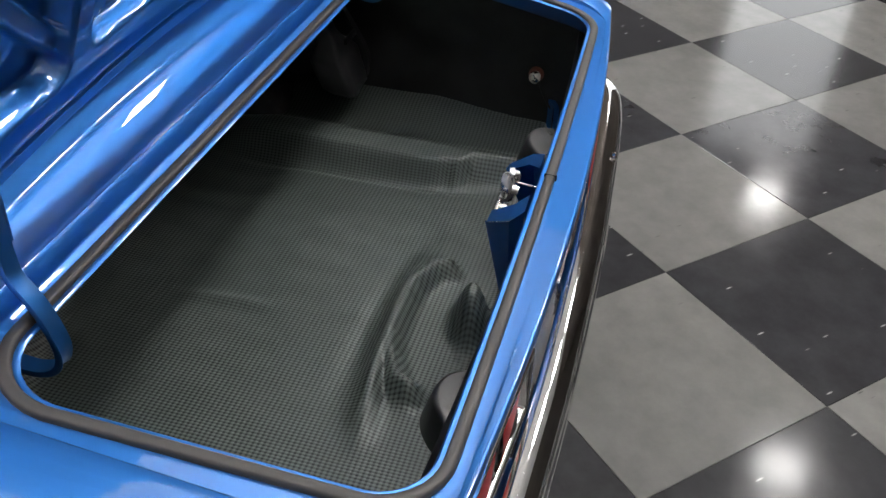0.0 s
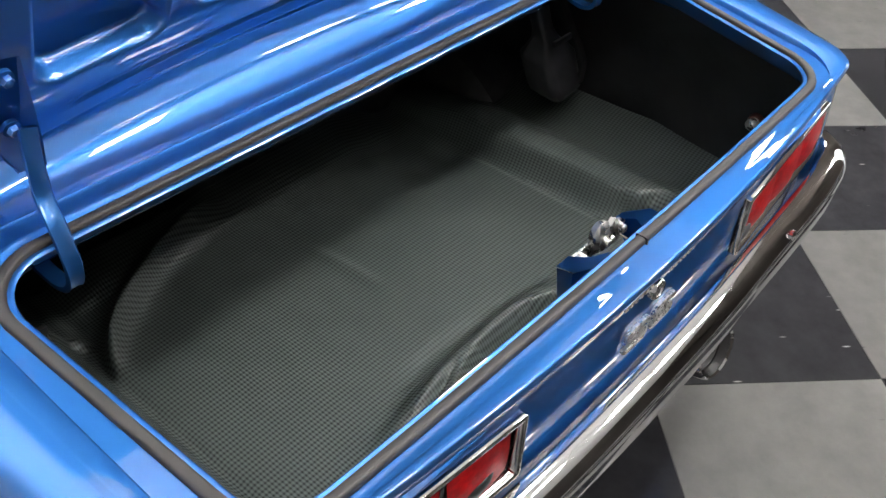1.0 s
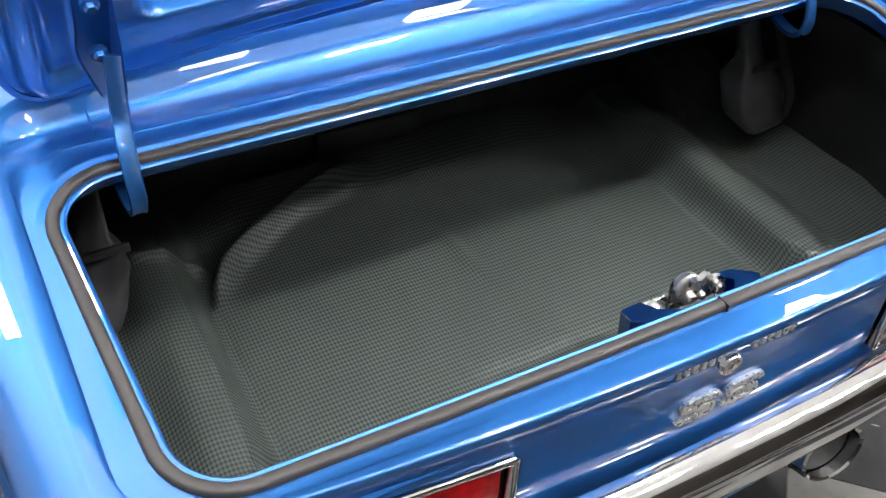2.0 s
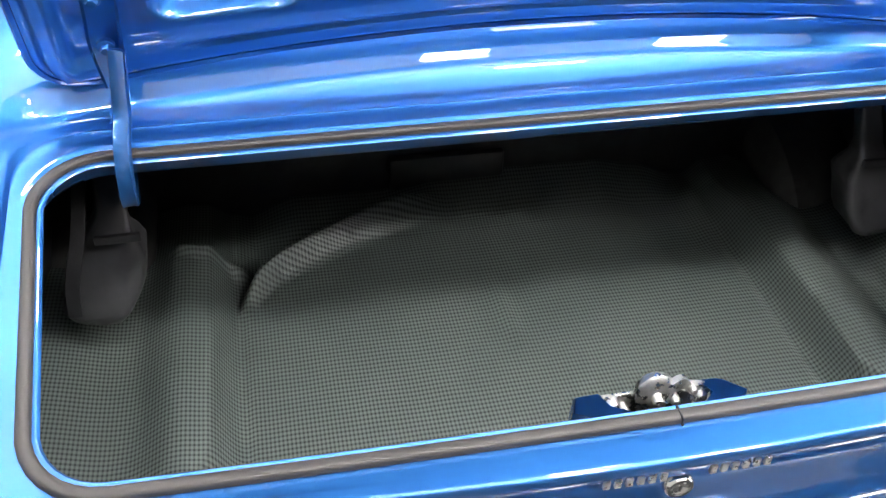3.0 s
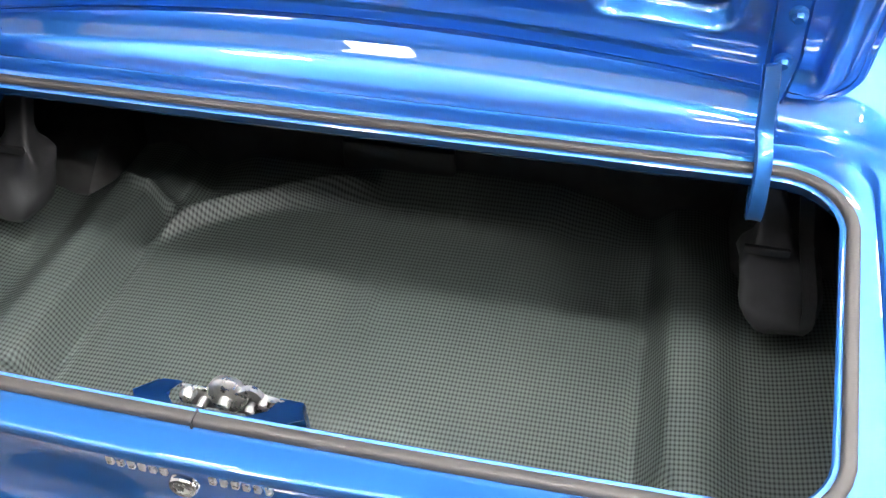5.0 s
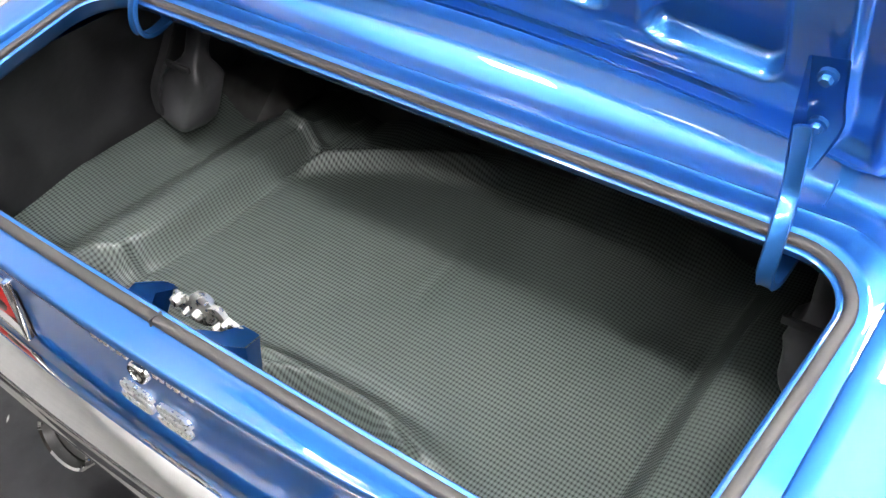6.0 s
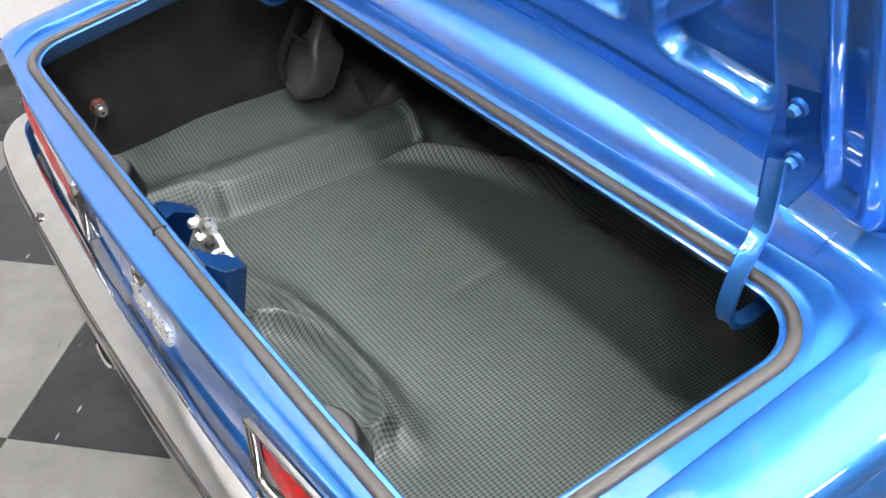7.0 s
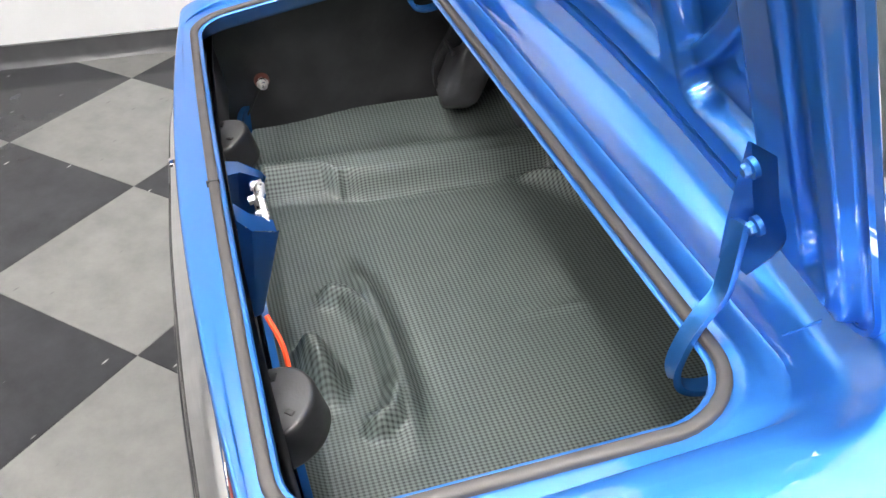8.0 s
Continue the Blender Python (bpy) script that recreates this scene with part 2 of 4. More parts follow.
floor = slab("floor", (WEST - 0.3, SOUTH - 0.3, -0.2), (EAST + 0.3, NORTH + 0.3, -0.004), GROUT, "checkered grey and charcoal vinyl tile floor, polished", "floor")
slab("wall_west", (WEST - 0.2, SOUTH - 0.2, -0.004), (WEST, NORTH + 0.2, CEIL), WALLPAINT, "plain white painted showroom wall")
slab("wall_east", (EAST, SOUTH - 0.2, -0.004), (EAST + 0.2, NORTH + 0.2, CEIL), BROWNWALL, "brown painted showroom wall")
slab("wall_south", (WEST, SOUTH - 0.2, -0.004), (EAST, SOUTH, CEIL), DARKWALL, "dim taupe painted showroom wall")
slab("wall_north", (WEST, NORTH, -0.004), (EAST, NORTH + 0.2, CEIL), BROWNWALL, "brown painted showroom wall")
slab("ceiling", (WEST - 0.2, SOUTH - 0.2, CEIL), (EAST + 0.2, NORTH + 0.2, CEIL + 0.15), CEILPAINT, "white showroom ceiling", "ceiling")

window_1 = tagged(new("window_1"), "tall bright frosted window in the showroom wall", "window", kind="structure")
bm = bmesh.new()
for lo, hi in (((EAST - 0.05, -1.86, 0.2), (EAST - 0.003, -1.80, 3.16)), ((EAST - 0.05, -0.76, 0.2), (EAST - 0.003, -0.70, 3.16)), ((EAST - 0.05, -1.80, 0.2), (EAST - 0.003, -0.76, 0.26)), ((EAST - 0.05, -1.80, 3.10), (EAST - 0.003, -0.76, 3.16))):
    box(bm, lo, hi, 0.004)
part("window_frame", bm, FRAMEWHITE, window_1)
bm = bmesh.new()
box(bm, (EAST - 0.03, -1.80, 0.26), (EAST - 0.006, -0.76, 3.10))
part("pane", bm, DAYPANE, window_1)

bm = bmesh.new()
sweep(bm, [(WEST, SOUTH, 0), (WEST, NORTH, 0)], [(0.0, 0.0), (0.018, 0.0), (0.010, 0.012), (0.006, 0.03), (0.005, 0.095), (0.0, 0.1)])
tagged(part("baseboard", bm, BASEBOARD), "black rubber cove base along the white wall", "baseboard", kind="structure")


def ceiling_light(x, y, glass):
    """A square box light on four thin rods; its upward glow is added fill."""
    thing = new("hanging_light")
    thing.location = (x, y, HANG)
    w, l = LAMP_W / 2, LAMP_L / 2
    bm = bmesh.new()
    for lo, hi in (((-w - 0.012, -l - 0.012, -0.01), (w + 0.012, -l, 0.07)), ((-w - 0.012, l, -0.01), (w + 0.012, l + 0.012, 0.07)),
                   ((-w - 0.012, -l, -0.01), (-w, l, 0.07)), ((w, -l, -0.01), (w + 0.012, l, 0.07))):
        box(bm, lo, hi, 0.002)
    part("frame", bm, FRAMEWHITE, thing)
    bm = bmesh.new()
    box(bm, (-w, -l, 0.0), (w, l, 0.012))
    part("diffuser", bm, glass, thing, "glowing white diffuser")
    # added fill that lights the ceiling from on top of the box
    bm = bmesh.new()
    box(bm, (-w, -l, 0.05), (w, l, 0.06))
    part("upward_fill", bm, CEILING_FILL, thing, "glowing white diffuser")
    for sx in (-1, 1):
        for sy in (-1, 1):
            bm = bmesh.new()
            rod(bm, (sx * w, sy * l, 0.07), (sx * w, sy * l, CEIL - HANG - 0.001), 0.003, seg=8)
            part("hanger", bm, ZINC, thing)
    return tagged(thing, "small square white hanging light, switched on", "hanging light", "showroom lights")


LAMP_W, LAMP_L = 0.30, 0.30
LAMPS = [(3.44, -1.5, 1.0), (2.3, -1.45, 1.1), (2.85, -1.5, 1.1), (7.0, -1.45, 1.0), (-0.72, -0.4, 0.75), (0.57, -0.4, 0.75), (1.18, -0.4, 1.1)]
LAMPS += [(x, 1.8, 1.2) for x in (-1.2, 0.8, 2.7, 4.7)]
DIM_LAMPS = [(-0.88, -1.5, 0.8), (0.64, -1.5, 0.8), (1.5, -1.5, 0.8)]
for row, glass in ((LAMPS, LAMP), (DIM_LAMPS, DIM_LAMP)):
    first_light = ceiling_light(*row[0][:2], glass)
    for lx, ly, size in row[1:]:
        copy_thing(first_light, pose(lx, ly, HANG) @ Matrix.Diagonal((size, size, 1, 1)))
    size = row[0][2]
    first_light.scale = (size, size, 1)


# ---------------------------------------------------------------- the car: shell
def rim(y):
    """Height of the trunk rim's plane."""
    return 0.903 + 0.1556 * (y - 0.018)


NA, NB, NC, ND, NE = 16, 8, 18, 8, 16
A_STEPS = [0.292 / 0.705 * i / 6 for i in range(6)] + [(0.292 + (0.70 - 0.292) * i / 9) / 0.705 for i in range(10)]


def loop(xr, xf, yr, yf, rr, rf, bow_r=0.008, bow_f=0.0, h=(0, 0, 0)):
    """Half of a rounded ring round the trunk opening, from the rear middle to the front middle.
    h: heights over the rim's plane at the rear, the side and the front."""
    pts = []
    yrear = lambda x: yr + bow_r * (x / 0.65) ** 2
    yfront = lambda x: yf + bow_f * (x / 0.65) ** 2
    for a in A_STEPS:
        x = a * (xr - rr)
        pts.append((x, yrear(x), (1, 0, 0)))
    yb = yrear(xr - rr)
    for i in range(NB):
        w = i / NB
        a = w * math.pi / 2
        s = smooth(0.2, 1, w)
        pts.append((xr - rr + rr * math.sin(a), yb + rr * (1 - math.cos(a)), (1 - s, s, 0)))
    yf_c = yfront(xf - rf)
    for i in range(NC):
        w = i / NC
        pts.append((xr + (xf - xr) * w, (yb + rr) + (yf_c - rf - yb - rr) * w, (0, 1, 0)))
    for i in range(ND):
        w = i / ND
        a = w * math.pi / 2
        s = smooth(0, 0.8, w)
        pts.append((xf - rf + rf * math.cos(a), yf_c - rf + rf * math.sin(a), (0, 1 - s, s)))
    for i in range(NE + 1):
        x = (xf - rf) * (1 - i / NE)
        pts.append((x, yfront(x), (0, 0, 1)))
    return [Vector((x, y, rim(y) + sum(a * b for a, b in zip(w, h)))) for x, y, w in pts]


def full(half):
    """Mirrors half a ring into a closed one."""
    return half + [Vector((-p.x, p.y, p.z)) for p in reversed(half[1:-1])]


ZONE_A, ZONE_C, ZONE_D = NA, NA + NB, NA + NB + NC
STRIP = dict(xr=0.659, xf=0.684, yr=0.018, yf=0.500, rr=0.085, rf=0.085)


def ring_at(d, h):
    return loop(STRIP["xr"] + d, STRIP["xf"] + d, STRIP["yr"] - d, STRIP["yf"] + d, STRIP["rr"] + d, STRIP["rf"] + d, h=h)


def lip(y):
    """Rise of the flat rear deck from the strip to its edge."""
    return 0.0065 * (0.003 - y) / 0.030


RINGS = [
    ring_at(0.030, (-0.046, -0.046, -0.040)),
    ring_at(0.012, (-0.042, -0.042, -0.038)),
    ring_at(0.006, (-0.032, -0.034, -0.030)),
    ring_at(-0.013, (-0.006, -0.007, -0.006)),
    ring_at(-0.0155, (-0.002, -0.002, -0.002)),
    ring_at(-0.013, (0.0005, 0.0005, 0.0005)),
    ring_at(-0.010, (0.000, 0.000, 0.000)),
    ring_at(0.000, (-0.001, -0.001, -0.002)),
    ring_at(0.011, (-0.001, -0.001, -0.003)),
    loop(0.684, 0.700, 0.003, 0.518, 0.100, 0.100, h=(0.000, -0.001, 0.0010)),
    loop(0.686, 0.702, 0.000, 0.521, 0.100, 0.100, h=(lip(0.000), -0.001, 0.0025)),
    loop(0.689, 0.704, -0.004, 0.525, 0.100, 0.100, bow_r=0.010, h=(lip(-0.004), -0.001, 0.0005)),
    loop(0.696, 0.709, -0.008, 0.553, 0.095, 0.088, bow_r=0.013, h=(lip(-0.008), -0.001, -0.0050)),
    loop(0.6995, 0.7125, -0.010, 0.5565, 0.095, 0.086, bow_r=0.015, h=(lip(-0.010), -0.001, -0.0033)),
    loop(0.7005, 0.7135, -0.012, 0.5590, 0.095, 0.085, bow_r=0.018, h=(lip(-0.012), 0.001, -0.0055)),
    loop(0.7015, 0.7145, -0.014, 0.572, 0.095, 0.085, bow_r=0.021, h=(lip(-0.014), 0.0085, -0.0110)),
    loop(0.704, 0.717, -0.018, 0.592, 0.092, 0.09, bow_r=0.024, bow_f=-0.008, h=(lip(-0.018), 0.0100, -0.0135)),
    loop(0.712, 0.730, -0.022, 0.620, 0.086, 0.10, bow_r=0.026, bow_f=-0.028, h=(lip(-0.022), 0.0115, -0.0160)),
    loop(0.718, 0.742, -0.0245, 0.646, 0.081, 0.11, bow_r=0.028, bow_f=-0.042, h=(lip(-0.0245), 0.0125, -0.0168)),
    loop(0.720, 0.745, -0.025, 0.657, 0.080, 0.11, bow_r=0.028, bow_f=-0.044, h=(lip(-0.025), 0.0125, -0.0135)),
    loop(0.7215, 0.747, -0.0255, 0.661, 0.079, 0.11, bow_r=0.028, bow_f=-0.045, h=(lip(-0.0255), 0.0125, -0.0097)),
    loop(0.7220, 0.748, -0.0258, 0.664, 0.079, 0.11, bow_r=0.028, bow_f=-0.045, h=(lip(-0.0258), 0.0125, -0.0062)),
    loop(0.7262, 0.763, -0.0285, 0.687, 0.075, 0.12, bow_r=0.031, bow_f=-0.048, h=(lip(-0.0285), 0.0130, 0.0207)),
    loop(0.727, 0.765, -0.029, 0.690, 0.074, 0.12, bow_r=0.031, bow_f=-0.048, h=(lip(-0.029), 0.0130, 0.0235)),
    loop(0.733, 0.785, -0.031, 0.735, 0.068, 0.13, bow_r=0.031, bow_f=-0.050, h=(lip(-0.031), 0.0125, 0.0420)),
    loop(0.743, 0.820, -0.0335, 0.790, 0.066, 0.14, bow_r=0.033, bow_f=-0.045, h=(0.0072, 0.0105, 0.0450)),
    loop(0.762, 0.850, -0.0350, 0.880, 0.074, 0.13, bow_r=0.034, bow_f=0.0, h=(0.0060, 0.0065, 0.0430)),
    loop(0.775, 0.872, -0.0360, 1.040, 0.080, 0.11, bow_r=0.034, bow_f=0.0, h=(0.0040, -0.001, 0.030)),
    loop(0.782, 0.884, -0.0365, 1.130, 0.080, 0.10, bow_r=0.034, bow_f=0.0, h=(0.0010, -0.010, 0.015)),
    loop(0.785, 0.890, -0.0366, 1.200, 0.080, 0.10, bow_r=0.034, bow_f=0.0, h=(-0.0020, -0.024, 0.0)),
]

car = tagged(new("car"), "bright blue metallic coupe with its trunk lid open", "car")

bm = bmesh.new()
grid(bm, [full(r) for r in RINGS], closed=True)
under_glass = [f for f in bm.faces if f.calc_center_median().y > 0.845 - 0.11 * (f.calc_center_median().x / 0.6) ** 2 and abs(f.calc_center_median().x) < 0.63]
bmesh.ops.delete(bm, geom=under_glass, context="FACES")
part("rear_body", bm, PAINT, car, "glossy blue body panel round the trunk opening", sharp=55)

# sides and tail panel hang from the outer ring
OUTER = RINGS[-1][: ZONE_D + 1]
ROWS_Z = [0.8895, 0.8870, 0.884, 0.878, 0.866, 0.838, 0.815, 0.774, 0.720, 0.700, 0.620, 0.540, 0.440, 0.330]
REAR_OUT = [-0.0006, -0.0012, -0.0035, -0.0105, -0.0150, -0.0178, -0.0184, -0.0186, -0.0184, -0.0180, -0.021, -0.036, -0.055, -0.10]
SIDE_OUT = [0.002, 0.003, 0.005, 0.007, 0.009, 0.013, 0.017, 0.021, 0.026, 0.028, 0.029, 0.024, 0.010, -0.03]


def wrap_row(k):
    row = []
    for i, p in enumerate(OUTER):
        a, b = OUTER[max(i - 1, 0)], OUTER[min(i + 1, len(OUTER) - 1)]
        t = (b - a)
        n = Vector((t.y, -t.x, 0)).normalized() if i else Vector((0, -1, 0))
        s = smooth(ZONE_A - 1, ZONE_C, i)
        o = REAR_OUT[k] * (1 - s) + SIDE_OUT[k] * s
        drop = (0.8925 - ROWS_Z[k]) / (0.8925 - 0.33)
        z = p.z - (p.z - 0.33) * drop
        row.append(Vector((p.x + n.x * o, p.y + n.y * o, z)))
    return row


WRAP = [OUTER] + [wrap_row(k) for k in range(len(ROWS_Z))]
for sign, side in ((1, "right"), (-1, "left")):
    bm = bmesh.new()
    vs = [[bm.verts.new((p.x * sign, p.y, p.z)) for p in row[ZONE_A - 1:]] for row in WRAP]
    for a, b in zip(vs, vs[1:]):
        for j in range(len(a) - 1):
            bm.faces.new((a[j], a[j + 1], b[j + 1], b[j]))
    part("quarter_panel", bm, PAINT, car, "blue quarter panel at the car's " + side, sharp=60)

bm = bmesh.new()
vs = [[bm.verts.new((p.x * s, p.y, p.z)) for s, p in [(-1, q) for q in reversed(row[1:ZONE_A])] + [(1, q) for q in row[:ZONE_A]]] for row in WRAP]
TOP_ROW = 1 + ROWS_Z.index(0.815)
LOW_ROW = 1 + ROWS_Z.index(0.720)
for k, (a, b) in enumerate(zip(vs, vs[1:])):
    for j in range(len(a) - 1):
        xm = abs((a[j].co.x + a[j + 1].co.x) / 2)
        if TOP_ROW <= k < LOW_ROW and 0.285 < xm < 0.705:
            continue
        bm.faces.new((a[j], a[j + 1], b[j + 1], b[j]))
part("tail_panel", bm, PAINT, car, "deep blue tail panel between the lamps", sharp=60)


def tail_y(x, z):
    """The tail panel's face at a place across and up."""
    for k in range(len(ROWS_Z) - 1):
        if ROWS_Z[k] >= z >= ROWS_Z[k + 1]:
            f = (ROWS_Z[k] - z) / (ROWS_Z[k] - ROWS_Z[k + 1])
            return -0.0366 + 0.034 * (x / 0.65) ** 2 - (REAR_OUT[k] * (1 - f) + REAR_OUT[k + 1] * f)
    return 0.0


# the joint between the panel under the rear window and the quarter panel
for sign in (1, -1):
    bm = bmesh.new()
    sweep(bm, [(0.600 * sign, 0.581, 0.9805), (0.600 * sign, 0.60, 0.984), (0.601 * sign, 0.632, 0.993), (0.603 * sign, 0.66, 1.006)], [(-0.0015, -0.001), (0.0015, -0.001), (0.001, 0.0012), (-0.001, 0.0012)])
    part("panel_joint", bm, PAINT, car)

# weatherstrip
bm = bmesh.new()
strip = full(ring_at(0.0, (-0.001, -0.001, -0.001)))
section = [(-0.0080, 0.0), (-0.0079, 0.0040), (-0.0066, 0.0068), (-0.0040, 0.0080), (0.0, 0.0083), (0.0040, 0.0079), (0.0066, 0.0065), (0.0078, 0.0038), (0.0080, 0.0)]
sweep(bm, strip, section, closed=True)
part("weatherstrip", bm, RUBBER, car, "worn black rubber weatherstrip", sharp=85)
bm = bmesh.new()
box(bm, (-0.001, 0.0075, 0.90), (0.001, 0.0270, 0.9112))
part("strip_joint", bm, BLACK, car, "joint of the rubber strip")

# small bolt heads under the front lip
for x in (0.474, -0.495):
    bm = bmesh.new()
    lathe(bm, [(0.0, 0.006), (0.004, 0.006), (0.006, 0.003), (0.006, 0.0)][1:], Matrix.Translation((x, 0.502, 0.962)) @ Matrix.Rotation(math.pi / 2, 4, "X"), 10)
    part("plug", bm, PAINT, car)


# ---------------------------------------------------------------- tail lamps, badge, lock
def tail_lamp(sign):
    lamp = new("tail_lamp")
    lamp.parent = car
    tagged(lamp, "red three-section tail lamp in a chrome bezel")
    x0, x1, z0, z1 = 0.304, 0.700, 0.717, 0.830

    def ring(inset, deep):
        out = []
        for cx, cz, a0 in ((x1, z1, 0), (x0, z1, 90), (x0, z0, 180), (x1, z0, 270)):
            r = 0.006
            sx, sz = (1 if cx == x1 else -1), (1 if cz == z1 else -1)
            for i in range(5):
                a = radians(a0 + i * 22.5)
                x = cx - sx * (inset + r) + r * math.cos(a)
                z = cz - sz * (inset + r) + r * math.sin(a)
                out.append(Vector((x * sign, tail_y(x, z) + deep, z)))
        return out

    bm = bmesh.new()
    grid(bm, [ring(-0.004, 0.004), ring(-0.004, -0.010), ring(-0.002, -0.012), ring(0.003, -0.012), ring(0.006, -0.009), ring(0.006, 0.004)], closed=True)
    part("bezel", bm, CHROME, lamp, "thin chrome bezel", 50)
    bm = bmesh.new()
    grid(bm, [ring(0.0055, 0.0), ring(0.007, 0.010), ring(0.010, 0.026)], closed=True)
    part("housing", bm, BLACK, lamp)
    w = (x1 - x0 - 0.02) / 3
    for i in range(3):
        a, b = x0 + 0.010 + w * i + 0.003, x0 + 0.010 + w * (i + 1) - 0.003
        bm = bmesh.new()
        rows = []
        for j in range(9):
            z = z0 + 0.009 + (z1 - z0 - 0.018) * j / 8
            puff = 0.004 * math.sin(math.pi * j / 8)
            rows.append([((a + (b - a) * k / 8) * sign, tail_y(a, z) + 0.003 - puff - 0.003 * math.sin(math.pi * k / 8), z) for k in range(9)])
        grid(bm, rows)
        part("lens", bm, RED_LENS, lamp)
        if i:
            bm = bmesh.new()
            xm = x0 + 0.010 + w * i
            rows = [[((xm + s) * sign, tail_y(xm, z) + d, z) for s, d in ((-0.003, 0.016), (-0.003, -0.001), (0.0, -0.004), (0.003, -0.001), (0.003, 0.016))] for z in (z0 + 0.008, 0.75, 0.785, z1 - 0.008)]
            grid(bm, rows)
            part("divider", bm, CHROME, lamp, "chrome divider")
    return lamp


tail_lamp(1)
tail_lamp(-1)


def letter(cx, cz):
    """One chunky chrome S of the badge on the tail panel, with a raised bevelled face."""
    line = curve([(1.22 * x + 0.2 * z, 0.0, 0.84 * z) for x, z in ((0.0225, 0.0100), (0.0195, 0.0165), (0.010, 0.0190), (-0.010, 0.0190), (-0.0195, 0.0165), (-0.0215, 0.0095), (-0.0175, 0.0030), (-0.008, 0.0006), (0.008, -0.0006), (0.0175, -0.0030), (0.0215, -0.0095), (0.0195, -0.0165), (0.010, -0.0190), (-0.010, -0.0190), (-0.0195, -0.0165), (-0.0225, -0.0100))], 4)
    pts = [Vector((cx + p.x, tail_y(cx + p.x, cz + p.z) - 0.001, cz + p.z)) for p in line]
    bm = bmesh.new()
    sweep(bm, pts, [(-0.0055, -0.002), (-0.0055, 0.0042), (-0.0042, 0.0056), (0.0042, 0.0056), (0.0055, 0.0042), (0.0055, -0.002)], ups=[(0, -1, 0)] * len(pts))
    return part("letter", bm, BADGE, badge, "chrome letter S", sharp=25)


badge = new("badge")
badge.parent = car
tagged(badge, "chrome two-letter badge SS on the blue tail panel")
letter(-0.036, 0.774)
letter(0.036, 0.774)

lock = new("trunk_lock")
lock.parent = car
tagged(lock, "round chrome trunk lock")
bm = bmesh.new()
face = Matrix.Translation((-0.006, tail_y(0, 0.838) - 0.003, 0.843)) @ Matrix.Rotation(math.pi / 2, 4, "X")
lathe(bm, [(0.017, -0.012), (0.017, 0.004), (0.0145, 0.007), (0.011, 0.007), (0.0105, 0.005)], face)
part("ring", bm, CHROME, lock)
bm = bmesh.new()
lathe(bm, [(0.0104, 0.0), (0.0104, 0.0055), (0.009, 0.0062)], face)
part("cylinder", bm, ZINC, lock)
bm = bmesh.new()
box(bm, (-0.001, -0.005, 0.0055), (0.001, 0.005, 0.0066), m=face)
part("slot", bm, BLACK, lock)

# small chrome script along the top of the tail panel: bars of its size
script = new("script_badge")
script.parent = car
tagged(script, "small chrome script emblem")
for x in [-0.092 + 0.0125 * i for i in range(6)] + [0.026 + 0.0125 * i for i in range(6)]:
    bm = bmesh.new()
    box(bm, (x, tail_y(x, 0.862) - 0.0035, 0.855), (x + 0.0075, tail_y(x, 0.862) + 0.002, 0.867), 0.001)
    part("bar", bm, BADGE, script)

# ---------------------------------------------------------------- bumper and exhaust
bumper = new("rear_bumper")
bumper.parent = car
tagged(bumper, "chrome rear bumper blade")
bm = bmesh.new()
half_path = [(0, -0.030), (0.2, -0.0285), (0.4, -0.021), (0.6, -0.013), (0.70, -0.004), (0.765, 0.008), (0.806, 0.038), (0.820, 0.085), (0.826, 0.15)]
mid = curve([(x, y, 0.70) for x, y in half_path], 4)
path = [Vector((-p.x, p.y, p.z)) for p in reversed(mid[1:])] + mid
blade = [(-0.004, 0.0), (0.0, 0.006), (0.008, 0.0075), (0.020, 0.0045), (0.034, -0.0025), (0.0445, -0.012), (0.0505, -0.025), (0.0525, -0.038), (0.052, -0.052), (0.049, -0.066), (0.045, -0.079), (0.039, -0.091), (0.030, -0.099), (0.024, -0.100), (0.022, -0.096), (0.032, -0.086), (0.038, -0.060), (0.036, -0.026), (0.024, -0.006), (0.008, -0.004)]
sweep(bm, path, blade)
part("blade", bm, CHROME, bumper, sharp=35)
for x in (-0.46, 0.46):
    bm = bmesh.new()
    lathe(bm, [(0.010, -0.004), (0.010, 0.002), (0.007, 0.005), (0.003, 0.006)], Matrix.Translation((x, -0.063, 0.69)) @ Matrix.Rotation(radians(80), 4, "X"), 16)
    part("bumper_bolt", bm, CHROME, bumper)

bm = bmesh.new()
sweep(bm, [(p.x * 0.97, p.y + 0.10, 0.58) for p in path], [(0.0, -0.30), (0.012, -0.30), (0.02, -0.1), (0.012, 0.06), (0.0, 0.06)])
part("valance", bm, PAINT, car, "blue lower valance under the bumper")

for x in (-0.285, 0.285):
    pipe = new("exhaust_tip")
    pipe.parent = car
    tagged(pipe, "polished oval exhaust tip")
    bm = bmesh.new()
    m = Matrix.Translation((x, 0.01, 0.495)) @ Matrix.Rotation(radians(72), 4, "X") @ Matrix.Diagonal((1.6, 1.1, 1, 1))
    lathe(bm, [(0.030, -0.30), (0.034, -0.10), (0.040, 0.0), (0.041, 0.06), (0.039, 0.063), (0.036, 0.06), (0.034, -0.05), (0.030, -0.1)], m)
    part("tube", bm, CHROME, pipe)
    # black lining added to darken the opening and hide the blue reflection inside
    bm = bmesh.new()
    lathe(bm, [(0.0335, 0.040), (0.0325, 0.0), (0.030, -0.05), (0.002, -0.05)], m)
    part("dark_lining", bm, BLACK, pipe, "black lining added to darken the inside of the tip")

